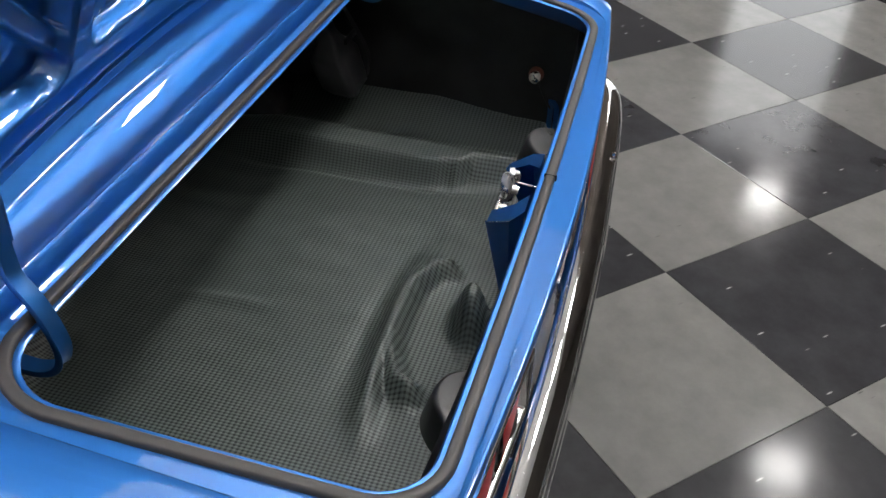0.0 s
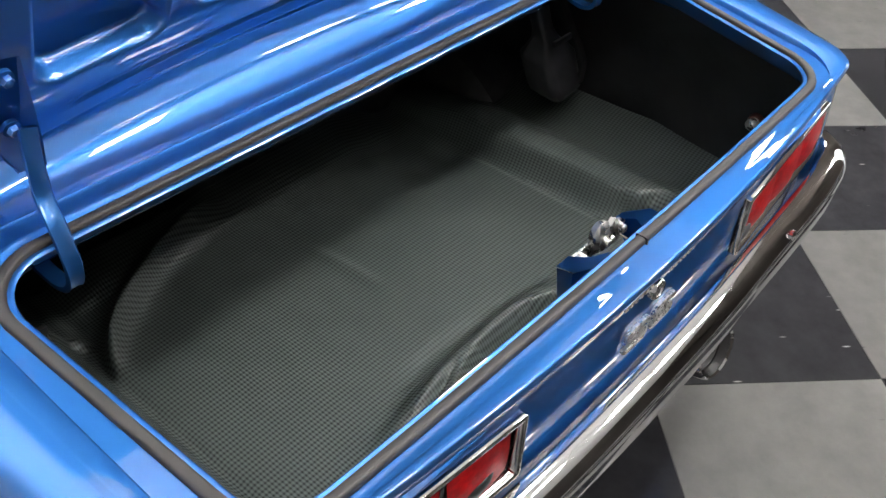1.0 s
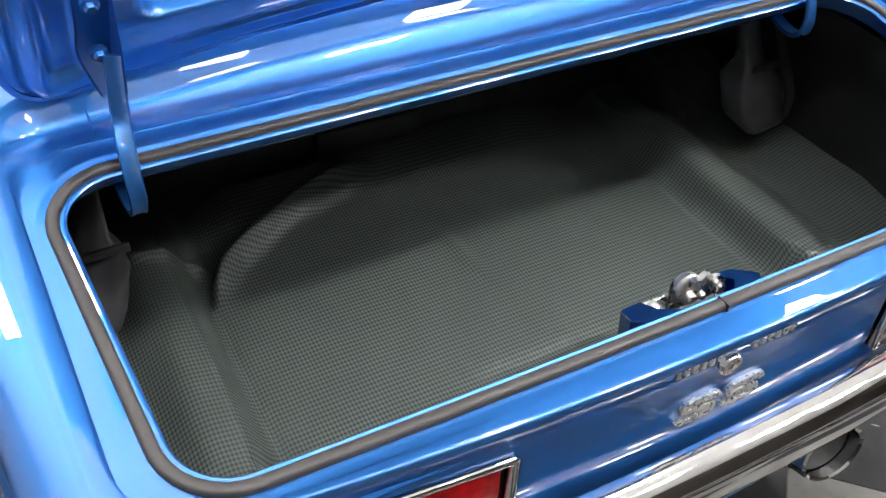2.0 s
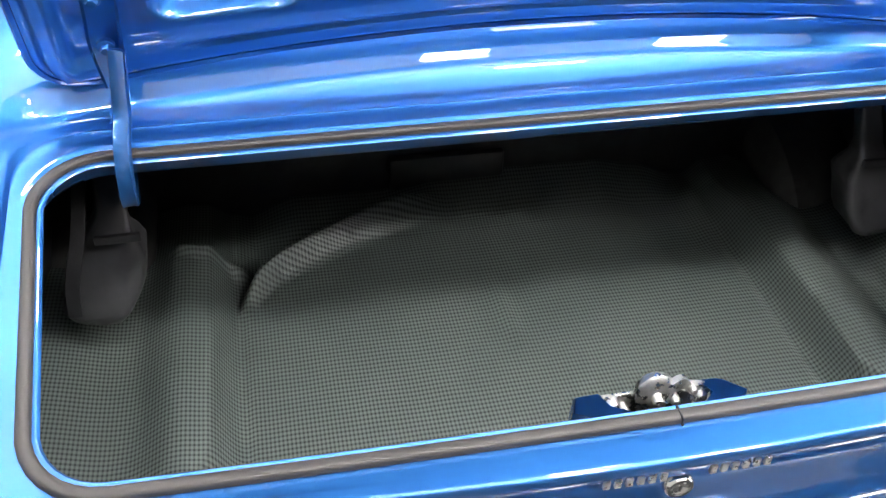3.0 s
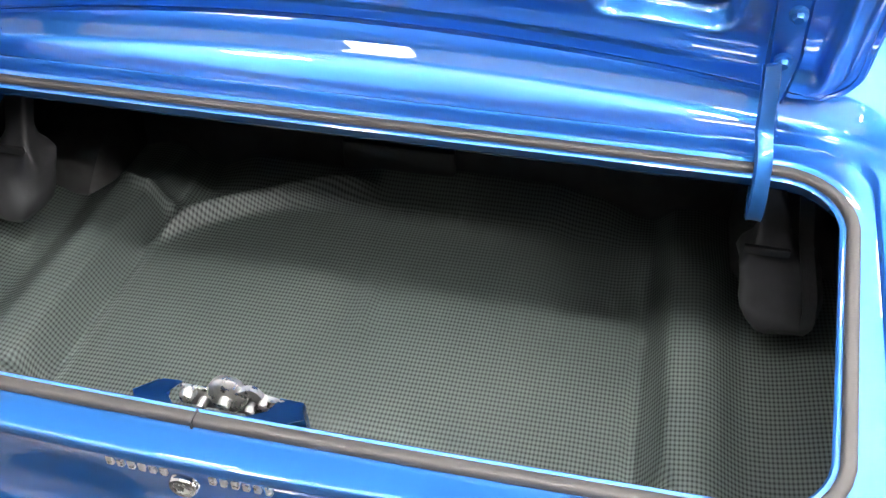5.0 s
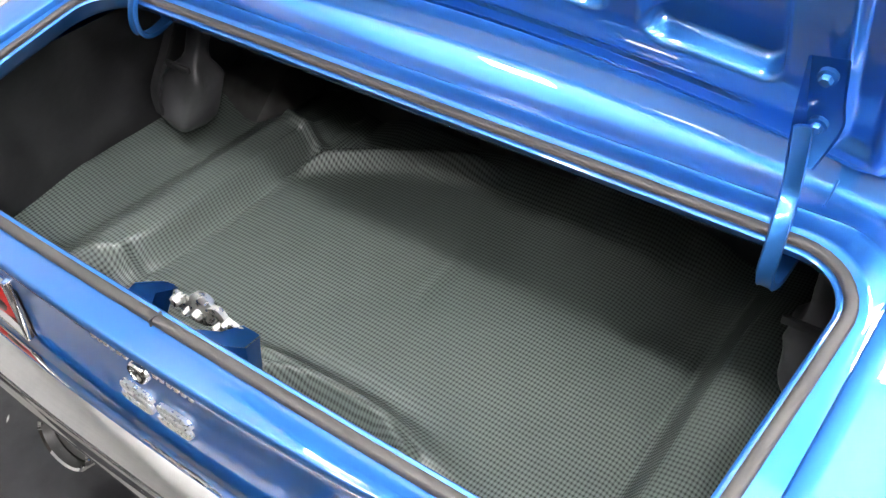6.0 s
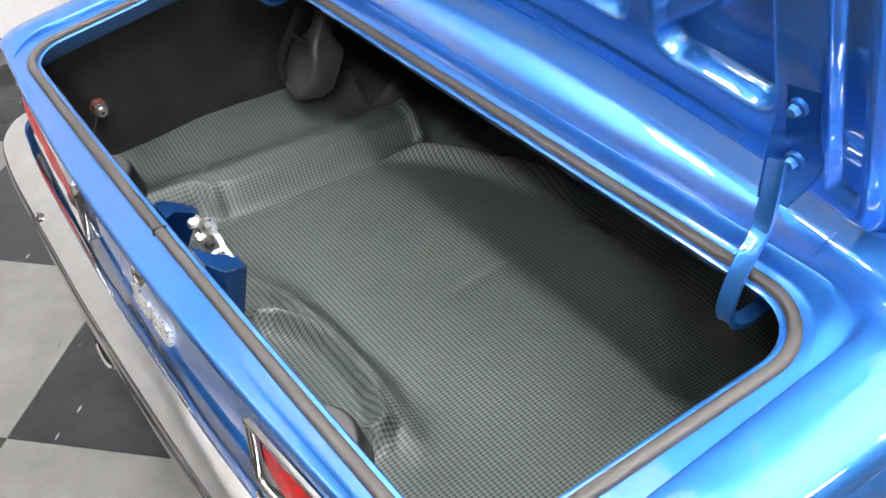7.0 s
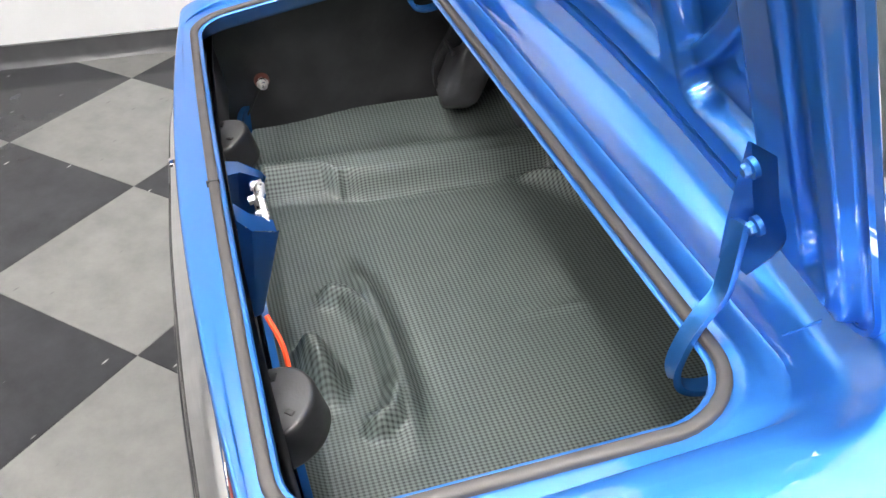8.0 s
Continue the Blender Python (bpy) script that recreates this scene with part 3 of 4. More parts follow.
# ---------------------------------------------------------------- trunk interior
inner = new("trunk_well")
inner.parent = car
tagged(inner, "bare black painted inside of the trunk")
bm = bmesh.new()
box(bm, (-0.86, 0.02, 0.46), (0.86, 1.12, 0.475))
part("well_floor", bm, BLACK, inner)
for s in (1, -1):
    bm = bmesh.new()
    rows = []
    for i in range(13):
        y = 0.02 + 1.1 * i / 12
        w = 0.735 + 0.04 * smooth(0.0, 0.12, y) + 0.030 * smooth(0.1, 0.6, y)
        rows.append([((w - 0.05 * smooth(0.72, 0.95, z) + 0.012 * math.sin(9 * y) * math.sin(8 * z)) * s, y, z) for z in (0.46, 0.52, 0.6, 0.68, 0.76, 0.83, 0.885)])
    grid(bm, rows)
    part("side_wall", bm, VINYL, inner, "black inner wall of the quarter panel")
bm = bmesh.new()
box(bm, (-0.86, 0.975, 0.46), (0.86, 0.99, 1.0))
part("front_wall", bm, BLACK, inner, "black divider behind the rear seat")
bm = bmesh.new()
grid(bm, [[(x, 0.018 + 0.03 * (abs(x) / 0.75) ** 2 + d, z) for x in [-0.74 + 0.074 * i for i in range(21)]] for d, z in ((0.02, 0.87), (0.012, 0.82), (0.03, 0.70), (0.022, 0.60), (0.022, 0.46))])
part("rear_wall", bm, BLACK, inner)
bm = bmesh.new()
grid(bm, [[(x, y, z) for x in (-0.7, 0.7)] for y, z in ((0.53, 0.940), (0.60, 0.93), (0.80, 0.96), (0.98, 0.99))])
part("shelf_underside", bm, BLACK, inner)


def sheet(name, f, xs, ys, material, parent, label):
    """A draped sheet with its own height field; its weave runs along the cloth's own length."""
    z = np.array([[f(x, y) for x in xs] for y in ys])
    xs, ys = np.array(xs), np.array(ys)
    row, col = z[np.argmin(np.abs(ys - 0.5))], z[:, np.argmin(np.abs(xs + 0.3))]
    du = np.cumsum(np.hypot(np.diff(xs, prepend=xs[0]), np.diff(row, prepend=row[0])))
    dv = np.cumsum(np.hypot(np.diff(ys, prepend=ys[0]), np.diff(col, prepend=col[0])))
    bm = bmesh.new()
    uv = bm.loops.layers.uv.new("uv")
    vs = [[bm.verts.new((x, y, z[i, j])) for j, x in enumerate(xs)] for i, y in enumerate(ys)]
    for i in range(len(ys) - 1):
        for j in range(len(xs) - 1):
            corners = ((i, j), (i, j + 1), (i + 1, j + 1), (i + 1, j))
            fc = bm.faces.new([vs[a][b] for a, b in corners])
            for lp, (a, b) in zip(fc.loops, corners):
                lp[uv].uv = (du[b], dv[a])
    return part(name, bm, material, parent, label, sharp=80)


def seg_dist(x, y, pts):
    """Distance to a broken line, and how far along it the foot lies (0 to 1)."""
    best = (9.0, 0.0)
    n = len(pts) - 1
    for i in range(n):
        (ax, ay), (bx, by) = pts[i], pts[i + 1]
        dx, dy = bx - ax, by - ay
        t = min(1, max(0, ((x - ax) * dx + (y - ay) * dy) / (dx * dx + dy * dy)))
        d = math.hypot(x - ax - t * dx, y - ay - t * dy)
        if d < best[0]:
            best = (d, (i + t) / n)
    return best


FOLD_X = (-0.485, -0.467, -0.435, -0.395, -0.33, -0.25, -0.14, -0.02)
FOLD_Y = (0.660, 0.706, 0.750, 0.790, 0.835, 0.877, 0.908, 0.922)
RIDGE = [(-0.31, 0.235), (-0.20, 0.256), (-0.07, 0.268), (0.08, 0.273), (0.20, 0.264), (0.30, 0.250)]
HOOK_W = [(0.0, 0.272), (-0.075, 0.256), (-0.138, 0.222), (-0.168, 0.160)]
HOOK_E = [(0.05, 0.272), (0.12, 0.268), (0.185, 0.240), (0.210, 0.180)]
CREASE_W = [(-0.60, 0.80), (-0.55, 0.79), (-0.49, 0.795), (-0.45, 0.77)]


def bead(x, y, line, width):
    """A soft raised line that fades out at both ends."""
    d, t = seg_dist(x, y, line)
    return math.exp(-(d / width) ** 2) * smooth(0, 0.18, t) * smooth(1.0, 0.8, t)


def mat_z(x, y):
    ax = abs(x)
    z = 0.518
    # raised side pans with a rounded crest along a steep inner wall
    foot = 0.484 + 0.014 * smooth(0.29, 0.25, y) + 0.010 * math.exp(-((y - 0.30) / 0.02) ** 2)
    s = smooth(foot, foot + 0.044 + 0.03 * smooth(0.29, 0.24, y), ax) * smooth(0.07, 0.13, y) * (1 - 0.45 * smooth(0.74, 0.90, y))
    pan = 0.058 + 0.008 * math.exp(-((ax - 0.566) / 0.028) ** 2) - 0.026 * smooth(0.580, 0.650, ax) + 0.034 * smooth(0.66, 0.80, ax)
    z += s * pan
    z -= 0.006 * math.exp(-((ax - foot + 0.008) / 0.010) ** 2) * smooth(0.15, 0.3, y) * smooth(0.85, 0.7, y)
    # rise over the axle at the front, with a sharp-backed fold on the one side and a hollow on the other
    z += 0.06 * smooth(0.84, 1.0, y) * smooth(0.50, 0.35, ax)
    d = (y - float(np.interp(x, FOLD_X, FOLD_Y))) * 0.86
    along = smooth(-0.492, -0.43, x) * smooth(-0.05, -0.17, x)
    z += 0.042 * math.exp(-(d / (0.026 if d < 0 else 0.013)) ** 2) * along
    z -= 0.024 * smooth(0.0, 0.05, d) * smooth(-0.485, -0.44, x) * smooth(-0.06, -0.20, x)
    z += 0.020 * bead(x, y, CREASE_W, 0.016)
    z -= 0.016 * smooth(0.64, 0.74, y) * smooth(0.27, 0.36, x) * smooth(0.50, 0.42, x)
    # ridge before the latch, turning back at both ends
    main = bead(x, y, RIDGE, 0.023) * (1 - 0.65 * smooth(0.12, 0.22, ax))
    z += 0.038 * max(main, bead(x, y, HOOK_W, 0.022), bead(x, y, HOOK_E, 0.022))
    z -= 0.005 * math.exp(-((y - 0.318) / 0.022) ** 2) * smooth(0.25, 0.1, ax)
    # bunched heap by the latch and the turned-up rear edge
    z += 0.095 * math.exp(-(((x - 0.055 - 0.5 * (y - 0.14)) / 0.055) ** 2 + ((y - 0.135) / 0.034) ** 2) ** 1.5)
    z += 0.03 * smooth(0.12, 0.06, y)
    # slack in the cloth
    z += 0.0035 * noise.noise(Vector((x * 5, y * 5, 0.3))) + 0.0015 * noise.noise(Vector((x * 17, y * 14, 4.0)))
    z += 0.006 * math.exp(-((x + 0.005 + 0.05 * (y - 0.5)) / 0.016) ** 2) * smooth(0.5, 0.56, y) * smooth(0.72, 0.62, y)
    return z


trunk_mat = sheet("trunk_mat", mat_z, [-0.80 + 0.005 * i for i in range(321)], [0.055 + 0.005 * i for i in range(184)], CLOTH, None, "grey-green checked cloth trunk mat with soft folds")
tagged(trunk_mat, category="trunk mat")

# pale patch of the divider's padding
bm = bmesh.new()
box(bm, (-0.165, 0.955, 0.55), (0.075, 0.976, 0.625), 0.008)
part("divider_pad", bm, VINYL, inner, "dark pad on the divider")

# ---------------------------------------------------------------- latch and its bracket
bracket = new("latch_bracket")
bracket.parent = car
tagged(bracket, "blue sheet-steel latch bracket")
for s, x in ((1, 0.092), (-1, -0.088)):
    bm = bmesh.new()
    top = [(x - s * 0.004, 0.040, 0.892), (x + s * 0.012, 0.060, 0.880), (x, 0.092, 0.864), (x - s * 0.012, 0.100, 0.858)]
    low = [(x + s * 0.026, 0.040, 0.735), (x + s * 0.028, 0.047, 0.735), (x + s * 0.024, 0.056, 0.735), (x + s * 0.018, 0.060, 0.735)]
    rows = [[Vector(a).lerp(Vector(b), k / 5) for k in range(6)] for a, b in zip(top, low)]
    vs = grid(bm, rows)
    bmesh.ops.solidify(bm, geom=bm.faces[:], thickness=0.003)
    part("side_plate", bm, PAINT, bracket, sharp=50)
    bm = bmesh.new()
    rows = [[(x - s * 0.05, 0.040, 0.893), (x - s * 0.004, 0.040, 0.892)], [(x - s * 0.03, 0.06, 0.884), (x + s * 0.01, 0.06, 0.880)], [(x - s * 0.03, 0.094, 0.866), (x - s * 0.004, 0.096, 0.862)]]
    grid(bm, rows)
    bmesh.ops.solidify(bm, geom=bm.faces[:], thickness=0.003)
    part("top_flange", bm, PAINT, bracket)

latch = new("trunk_latch")
latch.parent = car
tagged(latch, "zinc-plated trunk latch")
bm = bmesh.new()
box(bm, (-0.058, 0.086, 0.835), (0.066, 0.091, 0.868), 0.002)
part("base_plate", bm, ZINC, latch)
bm = bmesh.new()
lathe(bm, [(0.022, -0.006), (0.024, -0.003), (0.024, 0.004), (0.020, 0.008), (0.012, 0.009)], Matrix.Translation((0.004, 0.083, 0.872)) @ Matrix.Rotation(radians(82), 4, "X"), 26)
part("rotor", bm, ZINC, latch)
bm = bmesh.new()
rod(bm, (0.004, 0.065, 0.868), (0.004, 0.085, 0.872), 0.007)
part("pivot", bm, ZINC, latch)
bm = bmesh.new()
sweep(bm, curve([(0.022, 0.080, 0.880), (0.034, 0.082, 0.884), (0.044, 0.083, 0.872), (0.062, 0.084, 0.866), (0.072, 0.086, 0.856)], 4), [(-0.004, -0.006), (0.004, -0.006), (0.004, 0.006), (-0.004, 0.006)])
part("pawl", bm, ZINC, latch)
for x, z, r in ((-0.046, 0.862, 0.009), (-0.030, 0.850, 0.006), (0.030, 0.856, 0.006), (0.060, 0.858, 0.008), (0.048, 0.872, 0.005)):
    bm = bmesh.new()
    lathe(bm, [(r, -0.004), (r, 0.006), (r * 0.75, 0.010), (r * 0.3, 0.011)], Matrix.Translation((x, 0.082, z)) @ Matrix.Rotation(math.pi / 2, 4, "X"), 12)
    part("bolt", bm, ZINC, latch)
bm = bmesh.new()
rod(bm, (0.05, 0.035, 0.85), (0.05, 0.084, 0.855), 0.0016, seg=8)
part("rod", bm, ZINC, latch)

# ---------------------------------------------------------------- things in the corners of the trunk
for x, y, z, r in ((0.335, 0.040, 0.765, 0.066), (-0.375, 0.036, 0.780, 0.060)):
    can = new("lamp_cover")
    can.parent = car
    tagged(can, "black round cover behind the tail lamp")
    m = Matrix.Translation((x, y, z)) @ Matrix.Rotation(radians(18), 4, "X")
    bm = bmesh.new()
    lathe(bm, [(r - 0.006, -0.070), (r - 0.001, -0.062), (r, -0.010), (r - 0.002, -0.003), (r - 0.006, 0.0)], m, 44)
    part("barrel", bm, VINYL, can, "dark plastic barrel")
    bm = bmesh.new()
    lathe(bm, [(r - 0.006, 0.0), (r - 0.010, 0.001), (0.024, 0.001), (0.021, 0.0025), (0.002, 0.003)], m, 44)
    part("cap", bm, CANCAP, can, "grey cap")
    for q in (40, 160, 280):
        bm = bmesh.new()
        box(bm, (r - 0.030, -0.004, 0.0), (r - 0.016, 0.004, 0.003), 0.001, m @ Matrix.Rotation(radians(q), 4, "Z"))
        part("clip", bm, BLACK, can)

for s in (1, -1):
    socket = new("side_lamp_socket")
    socket.parent = car
    tagged(socket, "small bulb socket in the inner wall")
    m = Matrix.Translation((0.790 * s, 0.158, 0.700)) @ Matrix.Rotation(-math.pi / 2 * s, 4, "Y")
    bm = bmesh.new()
    lathe(bm, [(0.026, 0.0), (0.026, 0.004), (0.019, 0.006), (0.018, 0.026), (0.015, 0.030), (0.004, 0.031)], m, 24)
    part("holder", bm, SOCKET, socket, "red-brown plastic holder")
    bm = bmesh.new()
    lathe(bm, [(0.011, 0.030), (0.014, 0.038), (0.014, 0.046), (0.009, 0.053), (0.002, 0.055)], m, 20)
    part("bulb", bm, ZINC, socket, "silvery bulb base")
    bm = bmesh.new()
    sweep(bm, curve([(0.755 * s, 0.150, 0.690), (0.745 * s, 0.135, 0.665), (0.755 * s, 0.120, 0.63), (0.765 * s, 0.10, 0.60)], 4), [(0.003 * math.cos(a), 0.003 * math.sin(a)) for a in [i * math.pi / 3 for i in range(6)]], ups=[(1, 0, 0)] * 13)
    part("lead", bm, BLACK, socket)

bm = bmesh.new()
sweep(bm, curve([(0.20, 0.06, 0.80), (0.235, 0.075, 0.77), (0.25, 0.078, 0.72), (0.255, 0.07, 0.66)], 5), [(0.004 * math.cos(a), 0.004 * math.sin(a)) for a in [i * math.pi / 4 for i in range(8)]], ups=[(0, -1, 0)] * 16)
part("wire", bm, WIRE, car, "orange wire")

# ---------------------------------------------------------------- trunk lid
LID_TILT, LID_LEN = radians(20.5), 0.575
lid = new("trunk_lid")
lid.parent = car
tagged(lid, "open blue trunk lid with stamped inner frame")
LID = Matrix.Translation((0, 0.632, 1.010)) @ Matrix.Rotation(LID_TILT, 4, "X")
# local axes: x across, z up along the lid, -y towards the trunk


def lid_half(v):
    """Half width of the lid at a distance from its front edge."""
    r = 0.075
    w = 0.690 - 0.012 * v / 0.6
    if v < r:
        w -= r * (1 - math.sqrt(max(0.0, 1 - (1 - v / r) ** 2)))
    return w


def lid_bow(x):
    return 0.022 * (1 - (x / 0.66) ** 2)


def lid_rise(x, v):
    return 0.048 * (1 - (x / 0.66) ** 2) * (1 - smooth(0, 0.3, v))


def pocket(x, v, x0, x1, v0, v1, r, soft):
    """1 inside a round-cornered opening, 0 outside, with a wall as wide as soft."""
    qx, qv = abs(x - (x0 + x1) / 2) - (x1 - x0) / 2 + r, abs(v - (v0 + v1) / 2) - (v1 - v0) / 2 + r
    d = math.hypot(max(qx, 0), max(qv, 0)) + min(max(qx, qv), 0) - r
    return smooth(soft / 2, -soft / 2, d)


def lid_inner(x, v):
    """Depth of the inner panel: a hem, a raised frame with an outer rib, and deep stamped pockets with braces."""
    ax = abs(x)
    side = lid_half(v) - ax
    e = min(side, v, LID_LEN - v)
    d = -0.003
    d -= 0.021 * smooth(0.016, 0.030, e)
    d += 0.013 * smooth(0.052, 0.060, side) * smooth(0.100, 0.090, side) * smooth(0.045, 0.065, v)
    d -= 0.006 * smooth(0.012, 0.0, abs(side - 0.045)) * smooth(0.03, 0.05, v)
    outer = pocket(ax, v + 0.10 * max(0.0, 0.40 - ax), 0.338, 0.512, 0.118, 0.505, 0.030, 0.012)
    inner = pocket(ax, v, 0.060, 0.285, 0.150 - 0.05 * ax, 0.505, 0.035, 0.014)
    d += 0.036 * outer + 0.030 * inner
    rib = smooth(0.020, 0.012, abs((v - 0.20) - (ax - 0.37)) * 0.707)
    d -= 0.018 * outer * rib
    rib = smooth(0.024, 0.014, abs((v - 0.20) - (0.25 - ax) * 0.9) * 0.74)
    d -= 0.018 * inner * rib
    d += 0.004 * smooth(0.006, 0.0, abs(v - 0.060)) * smooth(0.5, 0.44, ax)
    return d


bm = bmesh.new()
rows = []
NV, NU = 150, 270
for i in range(NV + 1):
    v = LID_LEN * i / NV
    w = lid_half(v)
    rows.append([LID @ Vector((w * (2 * j / NU - 1), lid_inner(w * (2 * j / NU - 1), v) + lid_bow(w * (2 * j / NU - 1)), v + lid_rise(w * (2 * j / NU - 1), v))) for j in range(NU + 1)])
grid(bm, rows)
part("inner_panel", bm, PAINT, lid, sharp=70)
bm = bmesh.new()
rows = []
for i in range(41):
    v = LID_LEN * i / 40
    w = lid_half(v)
    rows.append([LID @ Vector((w * (2 * j / 60 - 1), 0.006 + lid_bow(w * (2 * j / 60 - 1)) + 0.02 * smooth(0, 0.1, min(v, LID_LEN - v, w - abs(w * (2 * j / 60 - 1)))), v + lid_rise(w * (2 * j / 60 - 1), v))) for j in range(61)])
grid(bm, rows)
part("outer_skin", bm, PAINT, lid, sharp=70)
bm = bmesh.new()
edge = [LID @ Vector((-lid_half(v), 0.001 + lid_bow(lid_half(v)), v + lid_rise(lid_half(v), v))) for v in [LID_LEN - LID_LEN * i / 60 for i in range(61)]] + [LID @ Vector((x, 0.001 + lid_bow(x), lid_rise(x, 0.0))) for x in [-0.6 + 0.04 * i for i in range(31)]] + [LID @ Vector((lid_half(v), 0.001 + lid_bow(lid_half(v)), v + lid_rise(lid_half(v), v))) for v in [LID_LEN * i / 60 for i in range(61)]]
sweep(bm, edge, [(-0.006, -0.006), (-0.006, 0.006), (0.0, 0.008), (0.004, 0.004), (0.004, -0.004), (0.0, -0.008)], ups=[LID.to_3x3() @ Vector((0, -1, 0))] * len(edge))
part("hem", bm, PAINT, lid)

for s in (1, -1):
    arm = new("hinge")
    arm.parent = lid
    tagged(arm, "blue gooseneck hinge arm")
    bm = bmesh.new()
    left = curve([(0.549, 0.520, 1.199), (0.550, 0.517, 1.15), (0.552, 0.514, 1.11), (0.556, 0.512, 1.066)], 6)
    crease = curve([(0.551, 0.523, 1.199), (0.556, 0.532, 1.15), (0.561, 0.538, 1.11), (0.563, 0.522, 1.064)], 6)
    right = curve([(0.590, 0.527, 1.203), (0.594, 0.541, 1.15), (0.598, 0.555, 1.105), (0.584, 0.530, 1.060)], 6)
    rows = []
    for a, c, b in zip(left, crease, right):
        rows.append([Vector((p.x * s, p.y, p.z)) for p in (a, a.lerp(c, 0.5), c, c.lerp(b, 0.08), c.lerp(b, 0.5), c.lerp(b, 0.94), b + Vector((0.001, -0.003, 0)))])
    grid(bm, rows)
    bmesh.ops.solidify(bm, geom=bm.faces[:], thickness=0.004)
    part("plate", bm, PAINT, arm)
    bm = bmesh.new()
    line = curve([(0.562 * s, 0.523, 1.115), (0.566 * s, 0.520, 1.080), (0.569 * s, 0.517, 1.050), (0.571 * s, 0.512, 1.028), (0.575 * s, 0.490, 1.002), (0.577 * s, 0.476, 0.972), (0.578 * s, 0.470, 0.940), (0.580 * s, 0.480, 0.915), (0.583 * s, 0.508, 0.906), (0.586 * s, 0.55, 0.915)], 6)
    n = len(line)
    ups = [Vector((0.25 * s, -1, 0.2)).lerp(Vector((0, -0.3, -1)), smooth(18, n - 10, i)) for i in range(n)]
    sweep(bm, line, [(-0.0105, -0.004), (-0.0115, 0.002), (-0.0095, 0.005), (-0.005, 0.0035), (0.005, 0.0035), (0.0095, 0.005), (0.0115, 0.002), (0.0105, -0.004)], ups=ups)
    part("arm", bm, PAINT, arm, sharp=50)
    for by, bz in ((0.518, 1.187), (0.540, 1.116)):
        bm = bmesh.new()
        m = Matrix.Translation((0.575 * s, by - 0.003, bz)) @ Matrix.Rotation(radians(90 + 17), 4, "X")
        lathe(bm, [(0.011, 0.0), (0.011, 0.006), (0.008, 0.007)], m, 18)
        lathe(bm, [(0.0075, 0.006), (0.0075, 0.012), (0.006, 0.014)], m, 6)
        part("hinge_bolt", bm, PAINT, arm)
    # soft boot that covers the hinge inside the trunk
    bm = bmesh.new()
    rows = []
    for i in range(15):
        w = i / 14
        z = 0.885 - 0.258 * w
        hx, hy = 0.022 + 0.036 * smooth(0.38, 0.58, w), 0.018 + 0.030 * smooth(0.35, 0.6, w)
        if w > 0.8:
            k = math.sqrt(max(0.0, 1 - ((w - 0.8) / 0.2) ** 2))
            hx, hy = hx * (0.72 + 0.28 * k), hy * (0.7 + 0.3 * k)
        ring = []
        for q in range(28):
            a = 2 * math.pi * q / 28
            ca, sa = math.cos(a), math.sin(a)
            px, py = math.copysign(abs(ca) ** 0.45, ca) * hx, math.copysign(abs(sa) ** 0.45, sa) * hy
            n = noise.noise(Vector((px * 22, py * 22 + s * 3, z * 16))) * 0.014
            ring.append(((0.622 + 0.062 * w + px + n) * s, 0.655 - 0.05 * w + py + n, z))
        rows.append(ring)
    grid(bm, rows, closed=True)
    bm.faces.new([v for v in bm.verts][-28:])
    boot = part("hinge_boot", bm, POUCH, car, "creased grey plastic boot round the hinge", sharp=70)
    bm = bmesh.new()
    box(bm, (-0.033, -0.004, -0.007), (0.033, 0.004, 0.007), 0.002, Matrix.Translation((0.628 * s, 0.572, 0.79)))
    part("strap", bm, BLACK, boot, "black strap")
    bm = bmesh.new()
    sweep(bm, curve([(0.668 * s, 0.630, 0.885), (0.683 * s, 0.590, 0.80), (0.705 * s, 0.560, 0.72), (0.715 * s, 0.565, 0.655)], 5), [(-0.004, -0.010), (0.004, -0.010), (0.004, 0.010), (-0.004, 0.010)], ups=[(1, 0, 0)] * 16)
    part("strap", bm, BLACK, boot, "black strap")

# ---------------------------------------------------------------- rear window behind the lid
window = new("rear_window")
window.parent = car
tagged(window, "sloping rear window with chrome trim")
bm = bmesh.new()
grid(bm, [[(0.62 * u, 0.84 - 0.11 * u * u * (1 - w) + 0.56 * w, 1.070 + 0.275 * w) for u in [-1 + 0.1 * i for i in range(21)]] for w in (0, 0.25, 0.5, 0.75, 1.0)])
pane = part("pane", bm, GLASS, window)
pane.visible_shadow = False
bm = bmesh.new()
sweep(bm, [(0.64 * u, 0.832 - 0.11 * u * u, 1.066) for u in [-1 + 0.1 * i for i in range(21)]], [(-0.011, -0.012), (-0.010, 0.006), (0.0, 0.010), (0.010, 0.006), (0.011, -0.012)])
part("trim", bm, CHROME, window, "chrome window trim")
bm = bmesh.new()
box(bm, (-0.66, 0.76, 0.985), (0.66, 1.45, 1.0), 0.004)
part("parcel_shelf", bm, FELT, car, "black parcel shelf under the rear window")
bm = bmesh.new()
box(bm, (-0.62, 1.36, 0.6), (0.62, 1.52, 1.02), 0.04)
part("rear_seat", bm, VINYL, car, "black rear seat back")
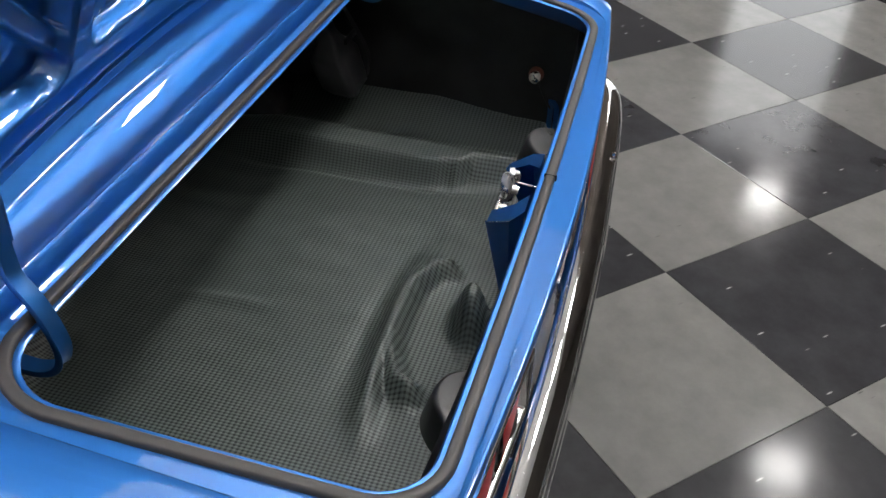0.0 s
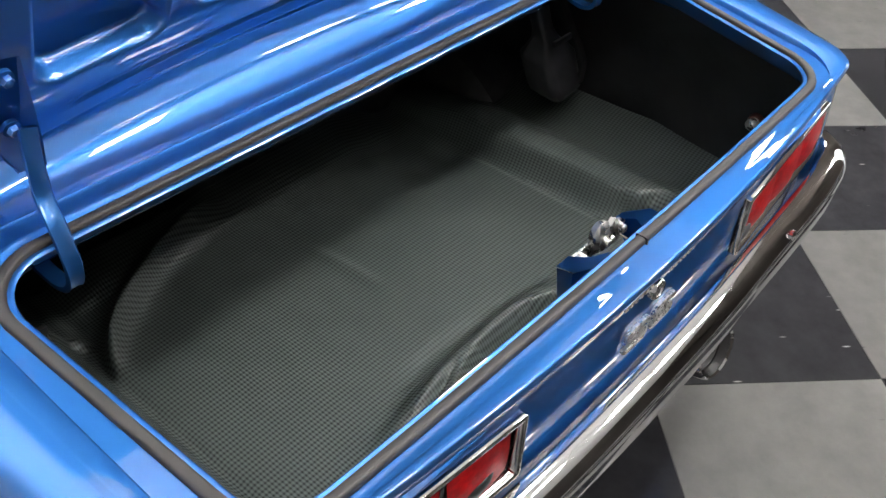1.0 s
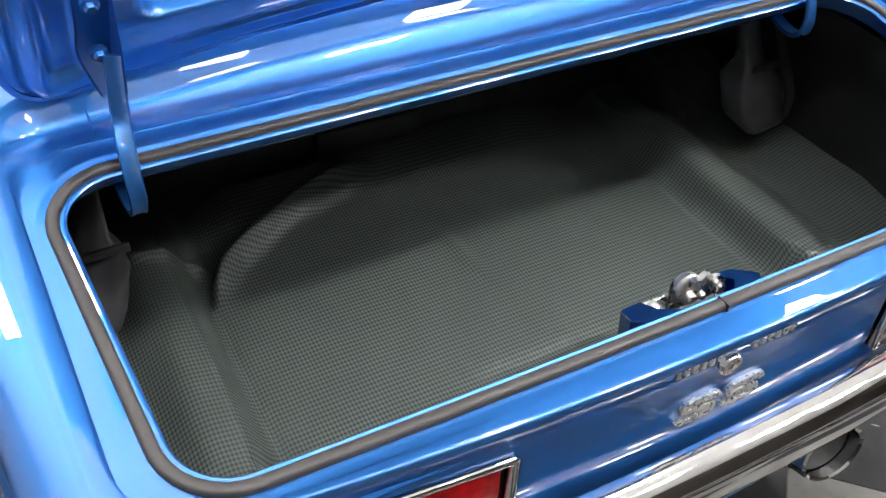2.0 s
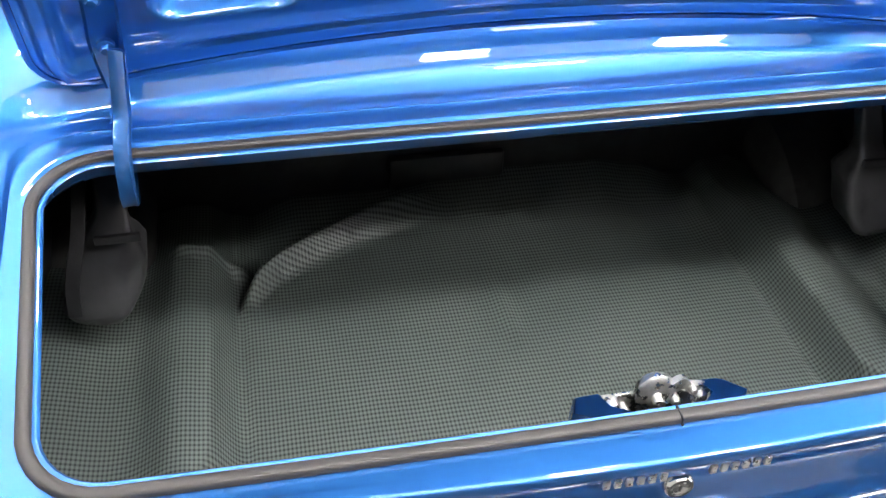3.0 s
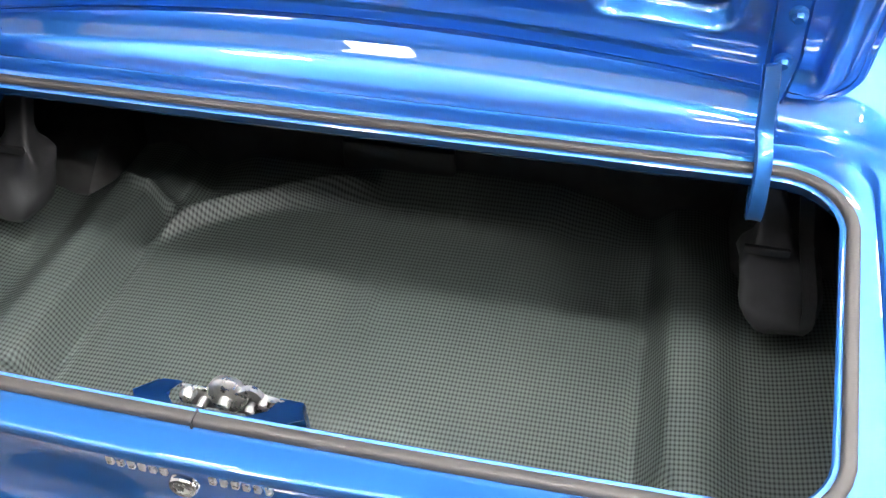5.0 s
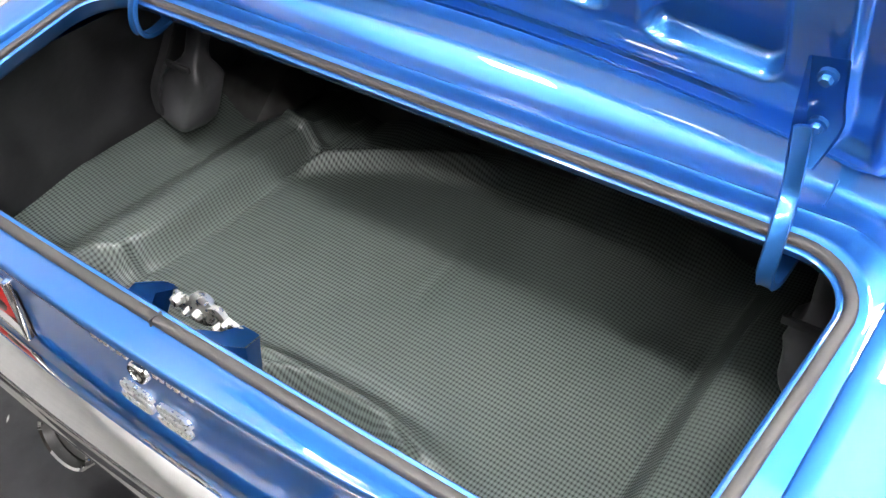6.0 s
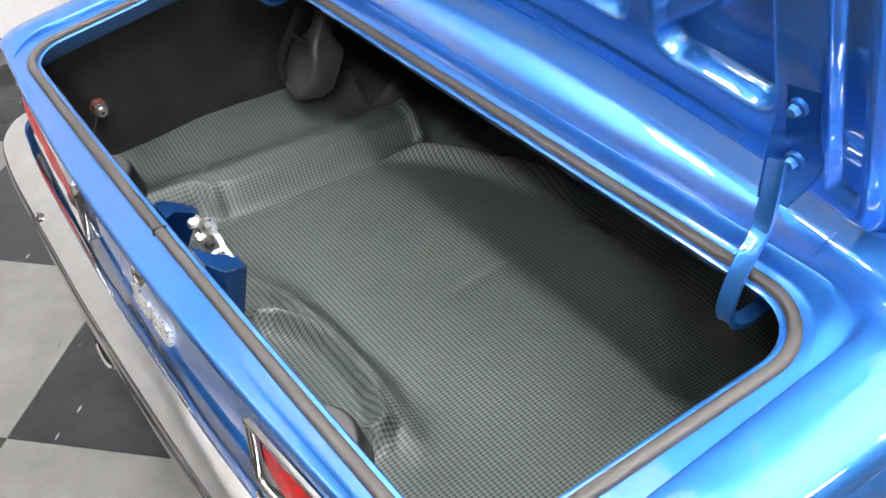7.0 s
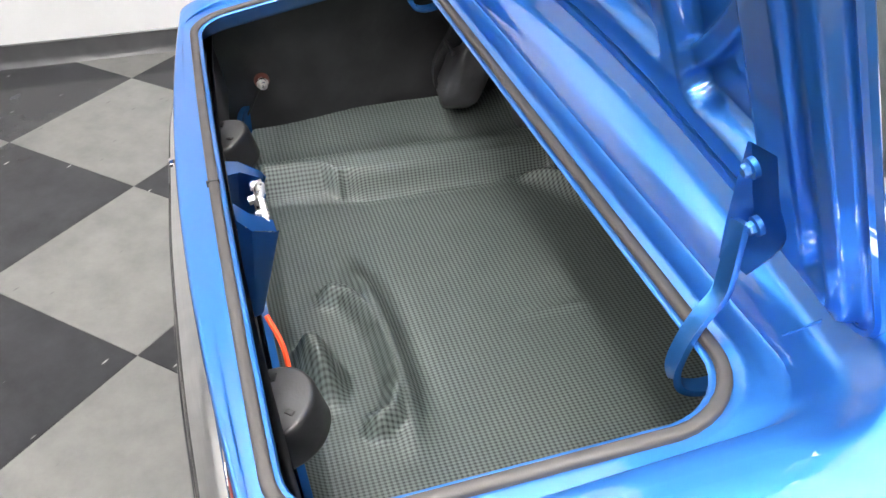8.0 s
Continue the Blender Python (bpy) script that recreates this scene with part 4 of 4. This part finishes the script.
for s in (1, -1):
    bm = bmesh.new()
    sweep(bm, [(0.635 * s, 0.735, 1.068), (0.64 * s, 1.07, 1.19), (0.64 * s, 1.40, 1.333)], [(-0.015, 0.0), (-0.012, 0.008), (0.0, 0.011), (0.012, 0.008), (0.015, 0.0)])
    part("trim", bm, CHROME, window, "chrome window trim")
    bm = bmesh.new()
    rows = [[((0.65 + 0.2 * k) * s, 0.76 + 0.68 * w + 0.12 * k * (1 - w), 1.045 + 0.285 * w - 0.06 * k * (1 + w) - 0.02 * (1 - w)) for k in (0, 0.3, 0.6, 0.85, 1.0)] for w in (0, 0.25, 0.5, 0.75, 1.0)]
    grid(bm, rows)
    part("roof_pillar", bm, PAINT, car, "blue roof pillar")
bm = bmesh.new()
rows = [[(0.85 * u, y, z - 0.03 * u * u) for u in [-1 + 0.2 * i for i in range(11)]] for y, z in ((1.46, 1.33), (1.8, 1.345), (2.3, 1.34), (2.7, 1.30))]
grid(bm, rows)
part("roof", bm, PAINT, car)
bm = bmesh.new()
box(bm, (-0.85, 1.15, 0.18), (0.85, 4.3, 0.86), 0.12)
part("front_body", bm, PAINT, car)

for s in (1, -1):
    for y in (1.0, 3.75):
        wheel = new("wheel")
        wheel.parent = car
        m = Matrix.Translation((0.74 * s, y, 0.33)) @ Matrix.Rotation(math.pi / 2, 4, "Y")
        bm = bmesh.new()
        lathe(bm, [(0.19, -0.11), (0.29, -0.115), (0.325, -0.09), (0.33, -0.05), (0.33, 0.05), (0.325, 0.09), (0.29, 0.115), (0.19, 0.11)], m, 40)
        part("tyre", bm, TYRE, wheel)
        bm = bmesh.new()
        lathe(bm, [(0.19, -0.105), (0.17, -0.09), (0.05, -0.06), (0.05, 0.06), (0.17, 0.09), (0.19, 0.105)], m, 32)
        part("rim", bm, CHROME, wheel)

# ---------------------------------------------------------------- floor tiles
TILE = 0.6096
DIAG = TILE * math.sqrt(2)
ORIGIN = (1.4605, -0.2565)


def tile_mesh(name, material):
    bm = bmesh.new()
    h = TILE / 2 - 0.0007
    lo, hi = h, h - 0.0012
    vs = [[bm.verts.new((sx * r, sy * r, z)) for sx, sy in ((-1, -1), (1, -1), (1, 1), (-1, 1))] for r, z in ((lo, -0.0035), (lo, -0.0008), (hi, 0.0))]
    for a, b in zip(vs, vs[1:]):
        for j in range(4):
            bm.faces.new((a[j], a[(j + 1) % 4], b[(j + 1) % 4], b[j]))
    bm.faces.new(vs[-1])
    me = bpy.data.meshes.new(name)
    bmesh.ops.recalc_face_normals(bm, faces=bm.faces)
    bm.to_mesh(me)
    bm.free()
    me.materials.append(material)
    return me


TILES = [tile_mesh("light_tile", LIGHT_TILE), tile_mesh("dark_tile", DARK_TILE)]
for i in range(-14, 15):
    for j in range(-14, 15):
        x = ORIGIN[0] + (i + j) * DIAG / 2
        y = ORIGIN[1] + (i - j) * DIAG / 2
        if not (WEST - 0.3 < x < 6.6 and -3.4 < y < 4.2):
            continue
        ob = new("tile", TILES[(i + j) % 2])
        ob.parent = floor
        ob.matrix_local = pose(x, y, 0, 0, 0, 45)
